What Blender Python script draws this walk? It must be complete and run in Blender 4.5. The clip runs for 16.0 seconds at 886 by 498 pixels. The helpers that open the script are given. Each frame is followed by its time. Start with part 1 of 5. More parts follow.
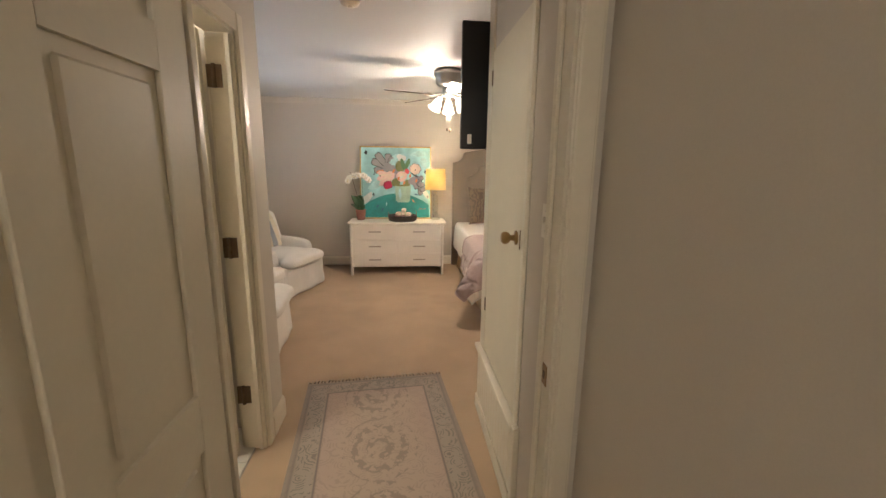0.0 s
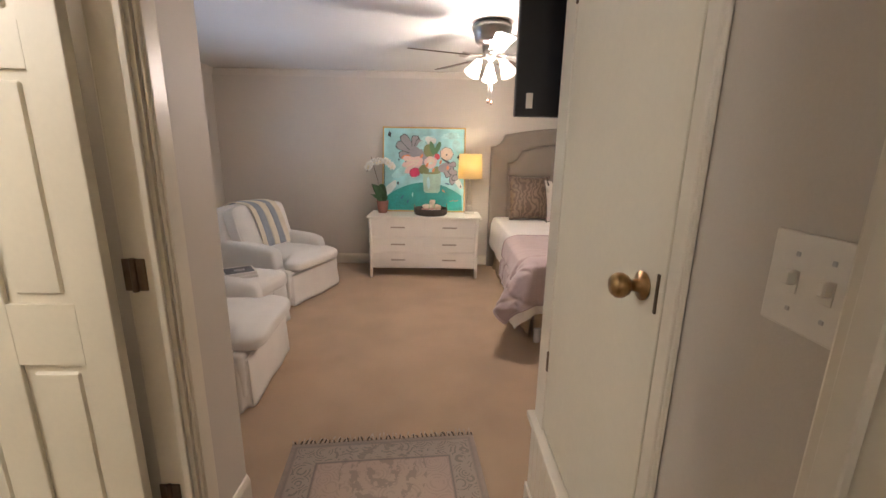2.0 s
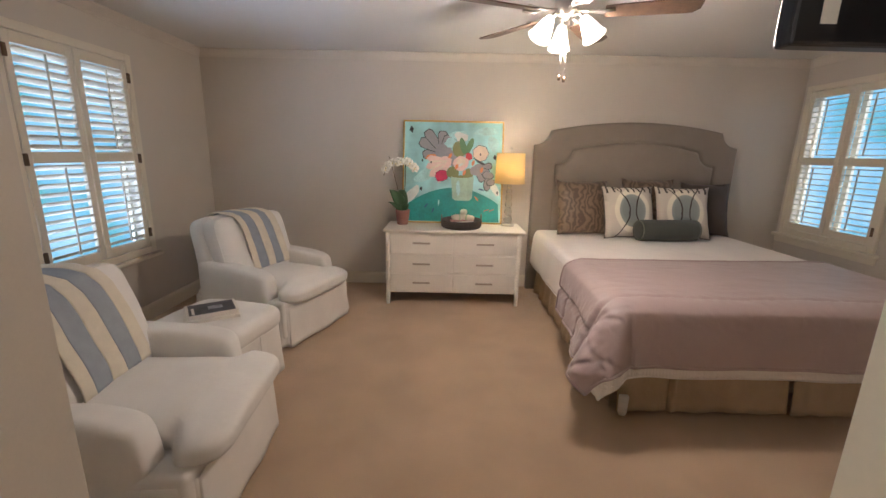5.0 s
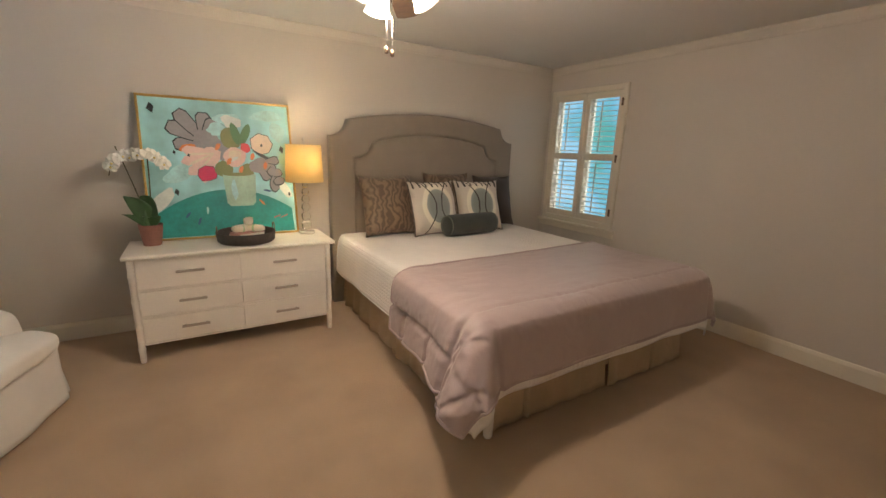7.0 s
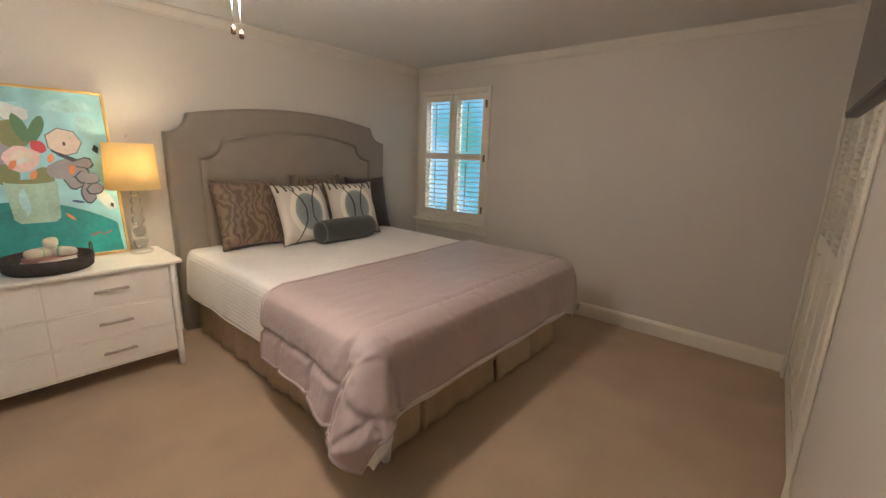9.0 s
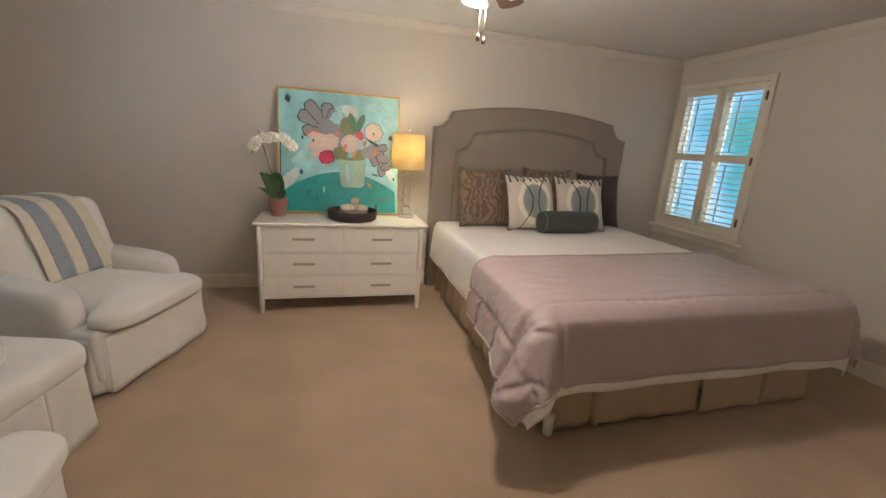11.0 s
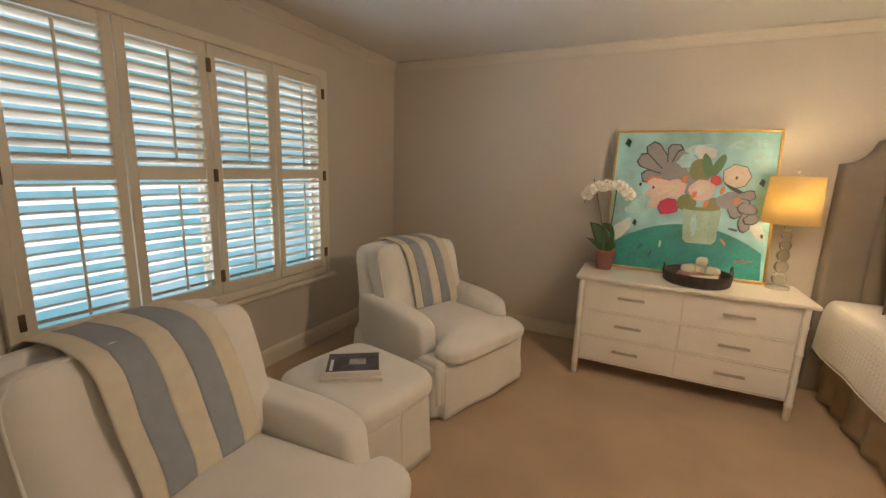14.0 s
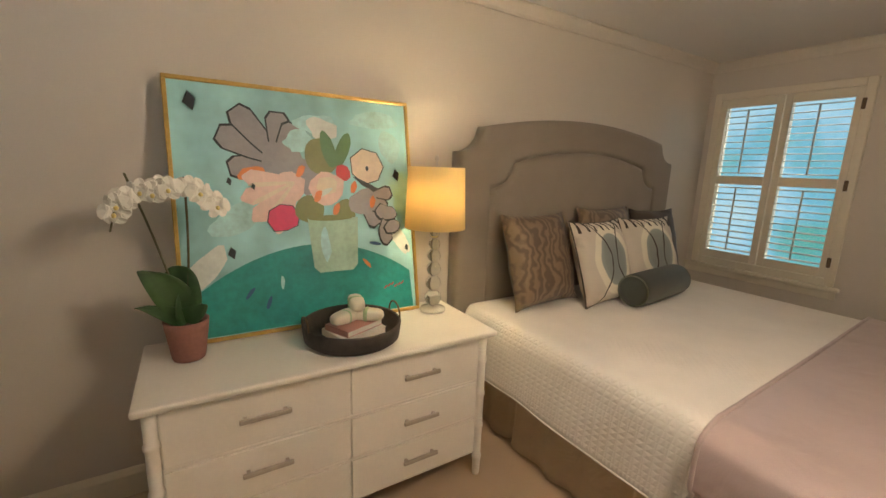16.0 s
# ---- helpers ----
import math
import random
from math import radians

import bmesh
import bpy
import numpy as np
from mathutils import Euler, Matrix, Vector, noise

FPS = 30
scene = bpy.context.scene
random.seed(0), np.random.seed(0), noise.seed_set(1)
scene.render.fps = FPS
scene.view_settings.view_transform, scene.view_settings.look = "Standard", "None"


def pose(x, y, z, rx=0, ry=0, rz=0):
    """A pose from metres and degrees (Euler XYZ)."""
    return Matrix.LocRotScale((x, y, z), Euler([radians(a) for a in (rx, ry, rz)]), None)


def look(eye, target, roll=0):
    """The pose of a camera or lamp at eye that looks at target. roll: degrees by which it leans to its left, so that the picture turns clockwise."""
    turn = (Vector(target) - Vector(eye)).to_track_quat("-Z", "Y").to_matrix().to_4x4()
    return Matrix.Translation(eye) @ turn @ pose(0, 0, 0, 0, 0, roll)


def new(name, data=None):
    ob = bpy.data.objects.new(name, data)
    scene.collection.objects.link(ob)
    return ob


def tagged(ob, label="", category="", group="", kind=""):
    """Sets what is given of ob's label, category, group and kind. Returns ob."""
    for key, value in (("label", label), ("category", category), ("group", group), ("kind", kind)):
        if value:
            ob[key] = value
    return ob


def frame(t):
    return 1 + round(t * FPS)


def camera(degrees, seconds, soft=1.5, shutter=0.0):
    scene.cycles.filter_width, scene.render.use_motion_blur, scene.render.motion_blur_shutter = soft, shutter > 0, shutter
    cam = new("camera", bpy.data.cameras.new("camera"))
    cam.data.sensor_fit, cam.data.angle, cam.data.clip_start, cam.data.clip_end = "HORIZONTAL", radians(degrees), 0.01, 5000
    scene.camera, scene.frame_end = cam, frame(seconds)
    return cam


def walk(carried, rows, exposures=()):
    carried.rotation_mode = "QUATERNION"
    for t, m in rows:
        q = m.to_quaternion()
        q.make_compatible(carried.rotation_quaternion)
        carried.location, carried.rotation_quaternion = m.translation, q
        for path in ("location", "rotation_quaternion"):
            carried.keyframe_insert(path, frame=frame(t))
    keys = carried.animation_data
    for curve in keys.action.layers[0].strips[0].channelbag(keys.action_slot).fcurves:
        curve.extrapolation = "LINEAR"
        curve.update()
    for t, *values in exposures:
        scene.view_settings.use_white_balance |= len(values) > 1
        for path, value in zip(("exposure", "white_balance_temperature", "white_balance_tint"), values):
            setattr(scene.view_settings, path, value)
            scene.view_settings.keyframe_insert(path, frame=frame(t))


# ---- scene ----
cam = camera(94.6, 16.0)
PATH = [
    (0, (0.336, -0.187, 1.543), (0.52, 1.764, 1.142), 0.7),
    (0.5, (0.294, 0.09, 1.535), (0.508, 2.035, 1.122), 0.8),
    (1, (0.301, 0.327, 1.533), (0.459, 2.27, 1.086), 1.2),
    (1.5, (0.369, 0.545, 1.533), (0.47, 2.492, 1.088), 1.1),
    (2, (0.381, 0.693, 1.505), (0.412, 2.639, 1.044), 1.0),
    (2.5, (0.31, 0.913, 1.537), (0.316, 2.863, 1.093), 0.6),
    (3, (0.284, 1.131, 1.531), (0.211, 3.077, 1.076), 0.8),
    (5.5, (0.035, 1.736, 1.464), (0.073, 3.684, 1.012), 1.6),
    (6, (-0.101, 1.872, 1.469), (0.198, 3.794, 1.0), 1.5),
    (6.5, (-0.085, 2.1, 1.455), (0.568, 3.93, 0.98), 1.8),
    (7, (-0.012, 2.301, 1.477), (1.004, 3.96, 1.012), 2.0),
    (7.5, (0.018, 2.432, 1.492), (1.378, 3.826, 1.038), 2.1),
    (8, (-0.008, 2.488, 1.49), (1.58, 3.62, 1.046), 1.7),
    (10.5, (0.157, 2.282, 1.46), (1.012, 4.026, 0.981), 3.5),
    (11, (0.128, 2.175, 1.421), (0.654, 4.04, 0.928), 4.0),
    (11.5, (0.087, 2.049, 1.38), (0.336, 3.972, 0.89), 3.9),
    (12, (0.019, 2.005, 1.395), (-0.017, 3.947, 0.92), 3.8),
    (12.5, (-0.099, 2.033, 1.432), (-0.43, 3.956, 0.991), 3.6),
    (13, (-0.135, 2.188, 1.474), (-0.764, 4.042, 1.065), 3.9),
    (13.5, (-0.084, 2.348, 1.461), (-1.026, 4.07, 1.077), 3.7),
    (14, (-0.103, 2.494, 1.459), (-0.945, 4.268, 1.08), 1.9),
    (14.5, (-0.195, 2.828, 1.484), (-0.502, 4.777, 1.152), 1.2),
    (15, (-0.112, 3.201, 1.484), (0.063, 5.159, 1.117), 2.2),
    (15.5, (-0.103, 3.636, 1.468), (0.477, 5.51, 1.073), 2.4),
    (16, (-0.254, 4.092, 1.486), (0.781, 5.759, 1.099), 2.0),
]
walk(cam, [(t, look(eye, target, roll)) for t, eye, target, roll in PATH], [(0, 0.42, 5750, 12), (1.5, 0.44, 5450, 16), (2.5, 0.34, 5400, 18), (5.5, 0.24, 5450, 15), (6, 0.2, 5800, 14), (7, 0.18, 5900, 12), (8, 0.22, 5700, 11), (10.5, 0.24, 5350, 11), (11.5, 0.25, 5400, 11), (12, 0.2, 5550, 10), (13, 0.03, 6450, 13), (13.5, -0.03, 6600, 13), (14, 0.02, 6650, 13), (14.5, 0.1, 6750, 12), (15.5, 0.1, 6300, 10), (16, 0.07, 6250, 10)])

# ---- world, sun, large lights ----
def make_world():
    w = bpy.data.worlds.new("sky")
    scene.world = w
    w.use_nodes = True
    nt = w.node_tree
    bg = nt.nodes["Background"]
    sky = nt.nodes.new("ShaderNodeTexSky")
    sky.sky_type, sky.sun_disc = "NISHITA", False
    sky.sun_elevation, sky.sun_rotation = radians(48), radians(150)
    nt.links.new(sky.outputs[0], bg.inputs[0])
    bg.inputs[1].default_value = 0.12


make_world()


def lamp(name, kind, where, power, colour, size=0.1, target=None, size_y=None):
    d = bpy.data.lights.new(name, kind)
    d.energy, d.color = power, colour
    if kind == "AREA":
        d.shape, d.size, d.size_y = "RECTANGLE", size, size_y or size
    elif kind == "SUN":
        d.angle = radians(size)
    else:
        d.shadow_soft_size = size
    ob = new(name, d)
    ob.matrix_world = look(where, target) if target else pose(*where)
    return ob


WARM = (1.0, 0.78, 0.56)
DAY = (0.74, 0.85, 1.0)
lamp("sun", "SUN", (6, -8, 12), 2.5, (1.0, 0.95, 0.86), 0.6, target=(0, 0, 0))
lamp("window_light", "AREA", (-3.35, 4.17, -0.05), 92, DAY, 2.2, target=(-1.4, 4.17, 2.2), size_y=1.0)
lamp("window_light", "AREA", (4.95, 5.58, 3.0), 18, DAY, 1.3, target=(2.6, 5.4, 0.9), size_y=1.1)
# Neither lamp is seen: the bathroom one is presumed, the corridor one added fill.
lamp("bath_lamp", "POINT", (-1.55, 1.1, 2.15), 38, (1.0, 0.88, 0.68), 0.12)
lamp("corridor_fill", "POINT", (0.0, -2.0, 2.2), 23, (1.0, 0.88, 0.70), 0.12)


# ---- materials ----
def mat(name, rgb, rough=0.6, vary=0.12, scale=6.0, fine=120.0, bump=0.15, metal=0.0, dist=0.002, sheen=0.0, detail=4.0, wrinkle=0.0):
    m = bpy.data.materials.new(name)
    m.use_nodes = True
    nt = m.node_tree
    b = nt.nodes["Principled BSDF"]
    tc = nt.nodes.new("ShaderNodeTexCoord")
    n1 = nt.nodes.new("ShaderNodeTexNoise")
    n2 = nt.nodes.new("ShaderNodeTexNoise")
    n1.inputs["Scale"].default_value, n1.inputs["Detail"].default_value = scale, detail
    n2.inputs["Scale"].default_value, n2.inputs["Detail"].default_value = fine, 3
    for n in (n1, n2):
        nt.links.new(tc.outputs["Object"], n.inputs["Vector"])
    add = nt.nodes.new("ShaderNodeMath")
    add.operation = "ADD"
    half = nt.nodes.new("ShaderNodeMath")
    half.operation, half.inputs[1].default_value = "MULTIPLY", 0.5
    nt.links.new(n2.outputs["Fac"], half.inputs[0])
    nt.links.new(n1.outputs["Fac"], add.inputs[0])
    nt.links.new(half.outputs[0], add.inputs[1])
    ramp = nt.nodes.new("ShaderNodeValToRGB")
    ramp.color_ramp.elements[0].position, ramp.color_ramp.elements[1].position = 0.45, 1.05
    ramp.color_ramp.elements[0].color = (*[c * (1 - vary) for c in rgb], 1)
    ramp.color_ramp.elements[1].color = (*[min(1, c * (1 + vary * 0.6)) for c in rgb], 1)
    nt.links.new(add.outputs[0], ramp.inputs[0])
    nt.links.new(ramp.outputs[0], b.inputs["Base Color"])
    bp = nt.nodes.new("ShaderNodeBump")
    bp.inputs["Strength"].default_value, bp.inputs["Distance"].default_value = bump, dist
    nt.links.new(n2.outputs["Fac"], bp.inputs["Height"])
    nt.links.new(bp.outputs[0], b.inputs["Normal"])
    if wrinkle:
        n3, b3 = nt.nodes.new("ShaderNodeTexNoise"), nt.nodes.new("ShaderNodeBump")
        n3.inputs["Scale"].default_value, n3.inputs["Detail"].default_value, n3.inputs["Distortion"].default_value = 7.0, 3, 1.2
        b3.inputs["Strength"].default_value, b3.inputs["Distance"].default_value = 0.5, wrinkle
        nt.links.new(tc.outputs["Object"], n3.inputs["Vector"])
        nt.links.new(n3.outputs["Fac"], b3.inputs["Height"])
        nt.links.new(bp.outputs[0], b3.inputs["Normal"])
        nt.links.new(b3.outputs[0], b.inputs["Normal"])
    b.inputs["Roughness"].default_value, b.inputs["Metallic"].default_value = rough, metal
    b.inputs["Sheen Weight"].default_value = sheen
    return m


def emitter(name, rgb, strength, rough=0.5):
    m = mat(name, rgb, rough)
    b = m.node_tree.nodes["Principled BSDF"]
    b.inputs["Emission Color"].default_value = (*rgb, 1)
    b.inputs["Emission Strength"].default_value = strength
    return m


WALL = mat("wall_paint", (0.61, 0.555, 0.475), 0.55, 0.05, 1.5, 220, 0.12)
CEIL = mat("ceiling_paint", (0.70, 0.68, 0.64), 0.7, 0.04, 1.2, 150, 0.2)
CROWN_PAINT = mat("crown_paint", (0.64, 0.585, 0.50), 0.5, 0.05, 3, 60, 0.05)
TRIM = mat("cream_trim_paint", (0.74, 0.68, 0.55), 0.32, 0.05, 3, 60, 0.05)
DOOR = mat("cream_door_paint", (0.72, 0.66, 0.52), 0.5, 0.05, 3, 60, 0.05)
CARPET = mat("beige_carpet", (0.55, 0.395, 0.245), 0.95, 0.17, 2.2, 420, 0.9, dist=0.006, sheen=0.15)
def brushed_tracks(m):
    """Patches where the pile lies another way, as feet and a vacuum leave them."""
    nt = m.node_tree
    b, tc = nt.nodes["Principled BSDF"], nt.nodes.new("ShaderNodeTexCoord")
    n, r, mx = nt.nodes.new("ShaderNodeTexNoise"), nt.nodes.new("ShaderNodeValToRGB"), nt.nodes.new("ShaderNodeMix")
    n.inputs["Scale"].default_value, n.inputs["Detail"].default_value, n.inputs["Distortion"].default_value = 1.9, 1.0, 0.5
    r.color_ramp.elements[0].position, r.color_ramp.elements[0].color = 0.40, (0.955, 0.955, 0.955, 1)
    r.color_ramp.elements[1].position, r.color_ramp.elements[1].color = 0.62, (1.03, 1.03, 1.03, 1)
    mx.data_type, mx.blend_type = "RGBA", "MULTIPLY"
    mx.inputs[0].default_value = 1.0
    nt.links.new(tc.outputs["Object"], n.inputs["Vector"])
    nt.links.new(n.outputs["Fac"], r.inputs[0])
    nt.links.new(b.inputs["Base Color"].links[0].from_socket, mx.inputs[6])
    nt.links.new(r.outputs[0], mx.inputs[7])
    nt.links.new(mx.outputs[2], b.inputs["Base Color"])


brushed_tracks(CARPET)
WHITE = mat("white_furniture_paint", (0.80, 0.75, 0.66), 0.35, 0.05, 4, 70, 0.06)
SLIP = mat("white_slipcover_cotton", (0.80, 0.77, 0.71), 0.9, 0.06, 5, 500, 0.4, sheen=0.1, wrinkle=0.007)
LINEN = mat("white_bed_linen", (0.84, 0.80, 0.74), 0.9, 0.04, 5, 300, 0.3)
MAUVE = mat("mauve_quilt_satin", (0.46, 0.36, 0.34), 0.42, 0.08, 5, 300, 0.25, sheen=0.2, wrinkle=0.009)
TAN = mat("tan_skirt_fabric", (0.47, 0.36, 0.23), 0.85, 0.10, 6, 350, 0.4, wrinkle=0.02)
GREY = mat("taupe_upholstery", (0.26, 0.22, 0.175), 0.85, 0.08, 6, 500, 0.5, sheen=0.15)
BLACK = mat("black_plastic", (0.012, 0.012, 0.014), 0.35, 0.2, 8, 200, 0.05)
SCREEN = mat("dark_screen", (0.02, 0.018, 0.016), 0.22, 0.1, 4, 90, 0.02)
BRASS = mat("aged_brass", (0.36, 0.23, 0.10), 0.32, 0.3, 20, 120, 0.1, metal=1.0)
BRONZE = mat("dark_bronze", (0.16, 0.11, 0.07), 0.45, 0.3, 25, 140, 0.15, metal=0.8)
NICKEL = mat("brushed_nickel", (0.55, 0.52, 0.48), 0.28, 0.1, 30, 200, 0.1, metal=1.0)
BLADE = mat("dark_wood_blade", (0.12, 0.075, 0.05), 0.42, 0.35, 14, 80, 0.1)
TILE = mat("white_floor_tile", (0.74, 0.70, 0.62), 0.3, 0.06, 9, 50, 0.05)
GROUT = mat("grout", (0.42, 0.38, 0.33), 0.9, 0.1, 30, 200, 0.3)
GRASS = mat("lawn", (0.09, 0.17, 0.05), 0.9, 0.5, 1.5, 30, 0.6, dist=0.03)
GLASS = bpy.data.materials.new("clear_glass")
GLASS.use_nodes = True
_g = GLASS.node_tree.nodes["Principled BSDF"]
_g.inputs["Transmission Weight"].default_value, _g.inputs["Roughness"].default_value = 1.0, 0.0
_g.inputs["Base Color"].default_value = (0.95, 0.98, 0.97, 1)


# ---- mesh helpers ----
def add_box(bm, x0, y0, z0, x1, y1, z1, bevel=0.0, seg=2):
    vs = [bm.verts.new((x, y, z)) for x in (x0, x1) for y in (y0, y1) for z in (z0, z1)]
    fs = [bm.faces.new([vs[i] for i in q]) for q in ((0, 1, 3, 2), (4, 6, 7, 5), (0, 4, 5, 1), (2, 3, 7, 6), (0, 2, 6, 4), (1, 5, 7, 3))]
    if bevel:
        es = list({e for f in fs for e in f.edges})
        bmesh.ops.bevel(bm, geom=es, offset=bevel, segments=seg, profile=0.5, affect="EDGES")
    return bm


def box(x0, y0, z0, x1, y1, z1, bevel=0.0, seg=2):
    return add_box(bmesh.new(), x0, y0, z0, x1, y1, z1, bevel, seg)


def finish(bm, smooth=True):
    bmesh.ops.recalc_face_normals(bm, faces=bm.faces)
    for f in bm.faces:
        f.smooth = smooth
    return bm


def mesh_of(name, bm, material, smooth=False):
    finish(bm, smooth)
    me = bpy.data.meshes.new(name)
    bm.to_mesh(me)
    bm.free()
    for m in (material if isinstance(material, (list, tuple)) else [material]):
        me.materials.append(m)
    return me


def part(name, bm, material, parent=None, label="", smooth=False, m=None):
    ob = new(name, mesh_of(name, bm, material, smooth))
    if parent is not None:
        ob.parent = parent
    if m is not None:
        ob.matrix_basis = m
    if label:
        ob["label"] = label
    return ob


def thing(name, m, label, category, group=""):
    ob = new(name)
    ob.empty_display_size = 0.1
    ob.matrix_basis = m
    return tagged(ob, label, category, group)


def setting(name, bm, material, label, category, smooth=False):
    return tagged(part(name, bm, material, smooth=smooth), label, category, kind="structure")


def lathe(profile, n=24, centre=(0, 0), close=True):
    bm = bmesh.new()
    rings = []
    for r, z in profile:
        rings.append([bm.verts.new((centre[0] + r * math.cos(2 * math.pi * i / n), centre[1] + r * math.sin(2 * math.pi * i / n), z)) for i in range(n)])
    for a, b in zip(rings, rings[1:]):
        for i in range(n):
            bm.faces.new((a[i], a[(i + 1) % n], b[(i + 1) % n], b[i]))
    if close:
        for ring in (rings[0], rings[-1]):
            if ring:
                bm.faces.new(ring)
    return bm


def add_tube(bm, pts, r, n=8):
    pts = [Vector(p) for p in pts]
    rings = []
    for i, p in enumerate(pts):
        d = (pts[min(i + 1, len(pts) - 1)] - pts[max(i - 1, 0)]).normalized()
        a = d.orthogonal().normalized() if i == 0 else (a - d * a.dot(d)).normalized()
        b = d.cross(a)
        rr = r[i] if isinstance(r, (list, tuple)) else r
        rings.append([bm.verts.new(p + (a * math.cos(2 * math.pi * k / n) + b * math.sin(2 * math.pi * k / n)) * rr) for k in range(n)])
    for u, v in zip(rings, rings[1:]):
        for k in range(n):
            bm.faces.new((u[k], u[(k + 1) % n], v[(k + 1) % n], v[k]))
    bm.faces.new(rings[0])
    bm.faces.new(rings[-1])
    return bm


def tube(pts, r, n=8):
    return add_tube(bmesh.new(), pts, r, n)


def soft(sx, sy, sz, p=4.0, n=10, lump=0.0, seed=0, pz=None):
    """A stuffed block: a cube grid pulled onto a superellipsoid, with slight lumps."""
    bm = bmesh.new()
    bmesh.ops.create_cube(bm, size=2)
    bmesh.ops.subdivide_edges(bm, edges=bm.edges[:], cuts=n, use_grid_fill=True)
    for v in bm.verts:
        c = v.co
        k = (abs(c.x) ** p + abs(c.y) ** p + abs(c.z) ** (pz or p)) ** (-1 / p)
        q = Vector((c.x * k * sx, c.y * k * sy, c.z * k * sz))
        if lump:
            q += q.normalized() * lump * noise.noise(q * 6 + Vector((seed * 7.3, seed, 0)))
        v.co = q
    return bm


def sheet(nu, nv, fn):
    """A grid of points fn(u, v), u and v from 0 to 1."""
    bm = bmesh.new()
    g = [[bm.verts.new(fn(i / nu, j / nv)) for j in range(nv + 1)] for i in range(nu + 1)]
    for i in range(nu):
        for j in range(nv):
            bm.faces.new((g[i][j], g[i + 1][j], g[i + 1][j + 1], g[i][j + 1]))
    return bm


def thick(bm, t):
    bmesh.ops.recalc_face_normals(bm, faces=bm.faces)
    bmesh.ops.solidify(bm, geom=bm.faces[:], thickness=t)
    return bm


def wall_x(name, x0, x1, y0, y1, z1, holes, label, material=None):
    """A wall that runs along y, between x0 and x1, with openings (y0, y1, z0, z1)."""
    bm = bmesh.new()
    y = y0
    for a, b, lo, hi in sorted(holes):
        add_box(bm, x0, y, 0, x1, a, z1)
        if lo > 0:
            add_box(bm, x0, a, 0, x1, b, lo)
        add_box(bm, x0, a, hi, x1, b, z1)
        y = b
    add_box(bm, x0, y, 0, x1, y1, z1)
    return setting(name, bm, material or WALL, label, "wall")


def wall_y(name, y0, y1, x0, x1, z1, holes, label, material=None):
    bm = bmesh.new()
    x = x0
    for a, b, lo, hi in sorted(holes):
        add_box(bm, x, y0, 0, a, y1, z1)
        if lo > 0:
            add_box(bm, a, y0, 0, b, y1, lo)
        add_box(bm, a, y0, hi, b, y1, z1)
        x = b
    add_box(bm, x, y0, 0, x1, y1, z1)
    return setting(name, bm, material or WALL, label, "wall")


# ---- the large structure ----
XW, XE, YN, YS, H = -2.44, 3.82, 6.16, 2.22, 2.47
YSW = 2.20
WIN_W = (3.21, 5.09, 0.63, 2.135)
WIN_E = (5.12, 6.05, 0.76, 2.16)
def footprint(z0, z1):
    """The slab under or over the rooms: bedroom and closet, bathroom and entry, corridor."""
    bm = box(-2.6, 1.5, z0, 3.96, 6.3, z1)
    add_box(bm, -2.6, -0.2, z0, 1.40, 1.5, z1, 0.0, 1)
    add_box(bm, -1.1, -2.6, z0, 1.1, -0.2, z1, 0.0, 1)
    return bm


setting("floor", footprint(-0.06, 0.0), CARPET, "beige cut-pile carpet with faint tracks", "carpet")
setting("ground", box(-60, -60, -0.55, 60, 60, -0.5), GRASS, "mown green lawn around the house", "lawn")
setting("ceiling", footprint(H, H + 0.1), CEIL, "plain white painted ceiling", "ceiling")
wall_y("wall_north", YN, YN + 0.14, -2.6, 3.96, H, [], "warm off-white painted bedroom wall")
wall_x("wall_west", XW - 0.14, XW, YSW, YN, H, [WIN_W], "warm off-white painted wall with shuttered window")
wall_x("wall_east", XE, XE + 0.14, YS, YN, H, [WIN_E], "warm off-white painted wall with shuttered window")
wall_y("wall_south_west", YSW - 0.12, YSW, -2.6, -0.55, H, [], "warm off-white painted wall behind the armchair")
SKEW = Matrix.Translation((0.82, YS, 0)) @ pose(0, 0, 0, 0, 0, 1.9) @ Matrix.Translation((-0.82, -YS, 0))
wall_se = wall_y("wall_south_east", YS - 0.12, YS, 0.94, 3.94, H, [(2.26, 3.68, 0, 2.03)], "warm off-white painted wall with louvred closet")
wall_se.matrix_basis = SKEW
wall_x("wall_hall_west", -0.55, -0.43, 1.07, YSW, H, [(1.20, 1.90, 0, 2.13)], "off-white painted entry wall with bathroom doorway")
wall_x("wall_hall_east", 0.82, 0.94, 1.07, YS, H, [(1.42, 2.09, 0.46, 2.13)], "off-white painted entry wall with a raised cupboard")
wall_y("wall_entry", 0.95, 1.07, -1.1, 1.1, H, [(-0.245, 0.80, 0, 2.05)], "painted wall around the entry doorway")
wall_x("wall_corridor_east", 0.89, 1.01, -2.5, 0.95, H, [], "dim beige painted corridor wall")
wall_x("wall_corridor_west", -1.1, -0.98, -2.5, 0.95, H, [], "dim beige painted corridor wall")
wall_y("wall_corridor_south", -2.6, -2.5, -1.1, 1.1, H, [], "dim beige painted corridor wall")
wall_x("wall_bath_west", -2.6, -2.5, -0.1, YSW - 0.12, H, [], "cream painted bathroom wall", TRIM)
wall_y("wall_bath_south", -0.2, -0.1, -2.6, -1.1, H, [], "cream painted bathroom wall", TRIM)
wall_y("wall_closet_back", 1.5, 1.6, 0.93, 3.96, H, [], "plain painted closet back wall")
wall_x("wall_cupboard_back", 1.35, 1.40, 1.07, 1.5, H, [], "plain painted cupboard back wall")
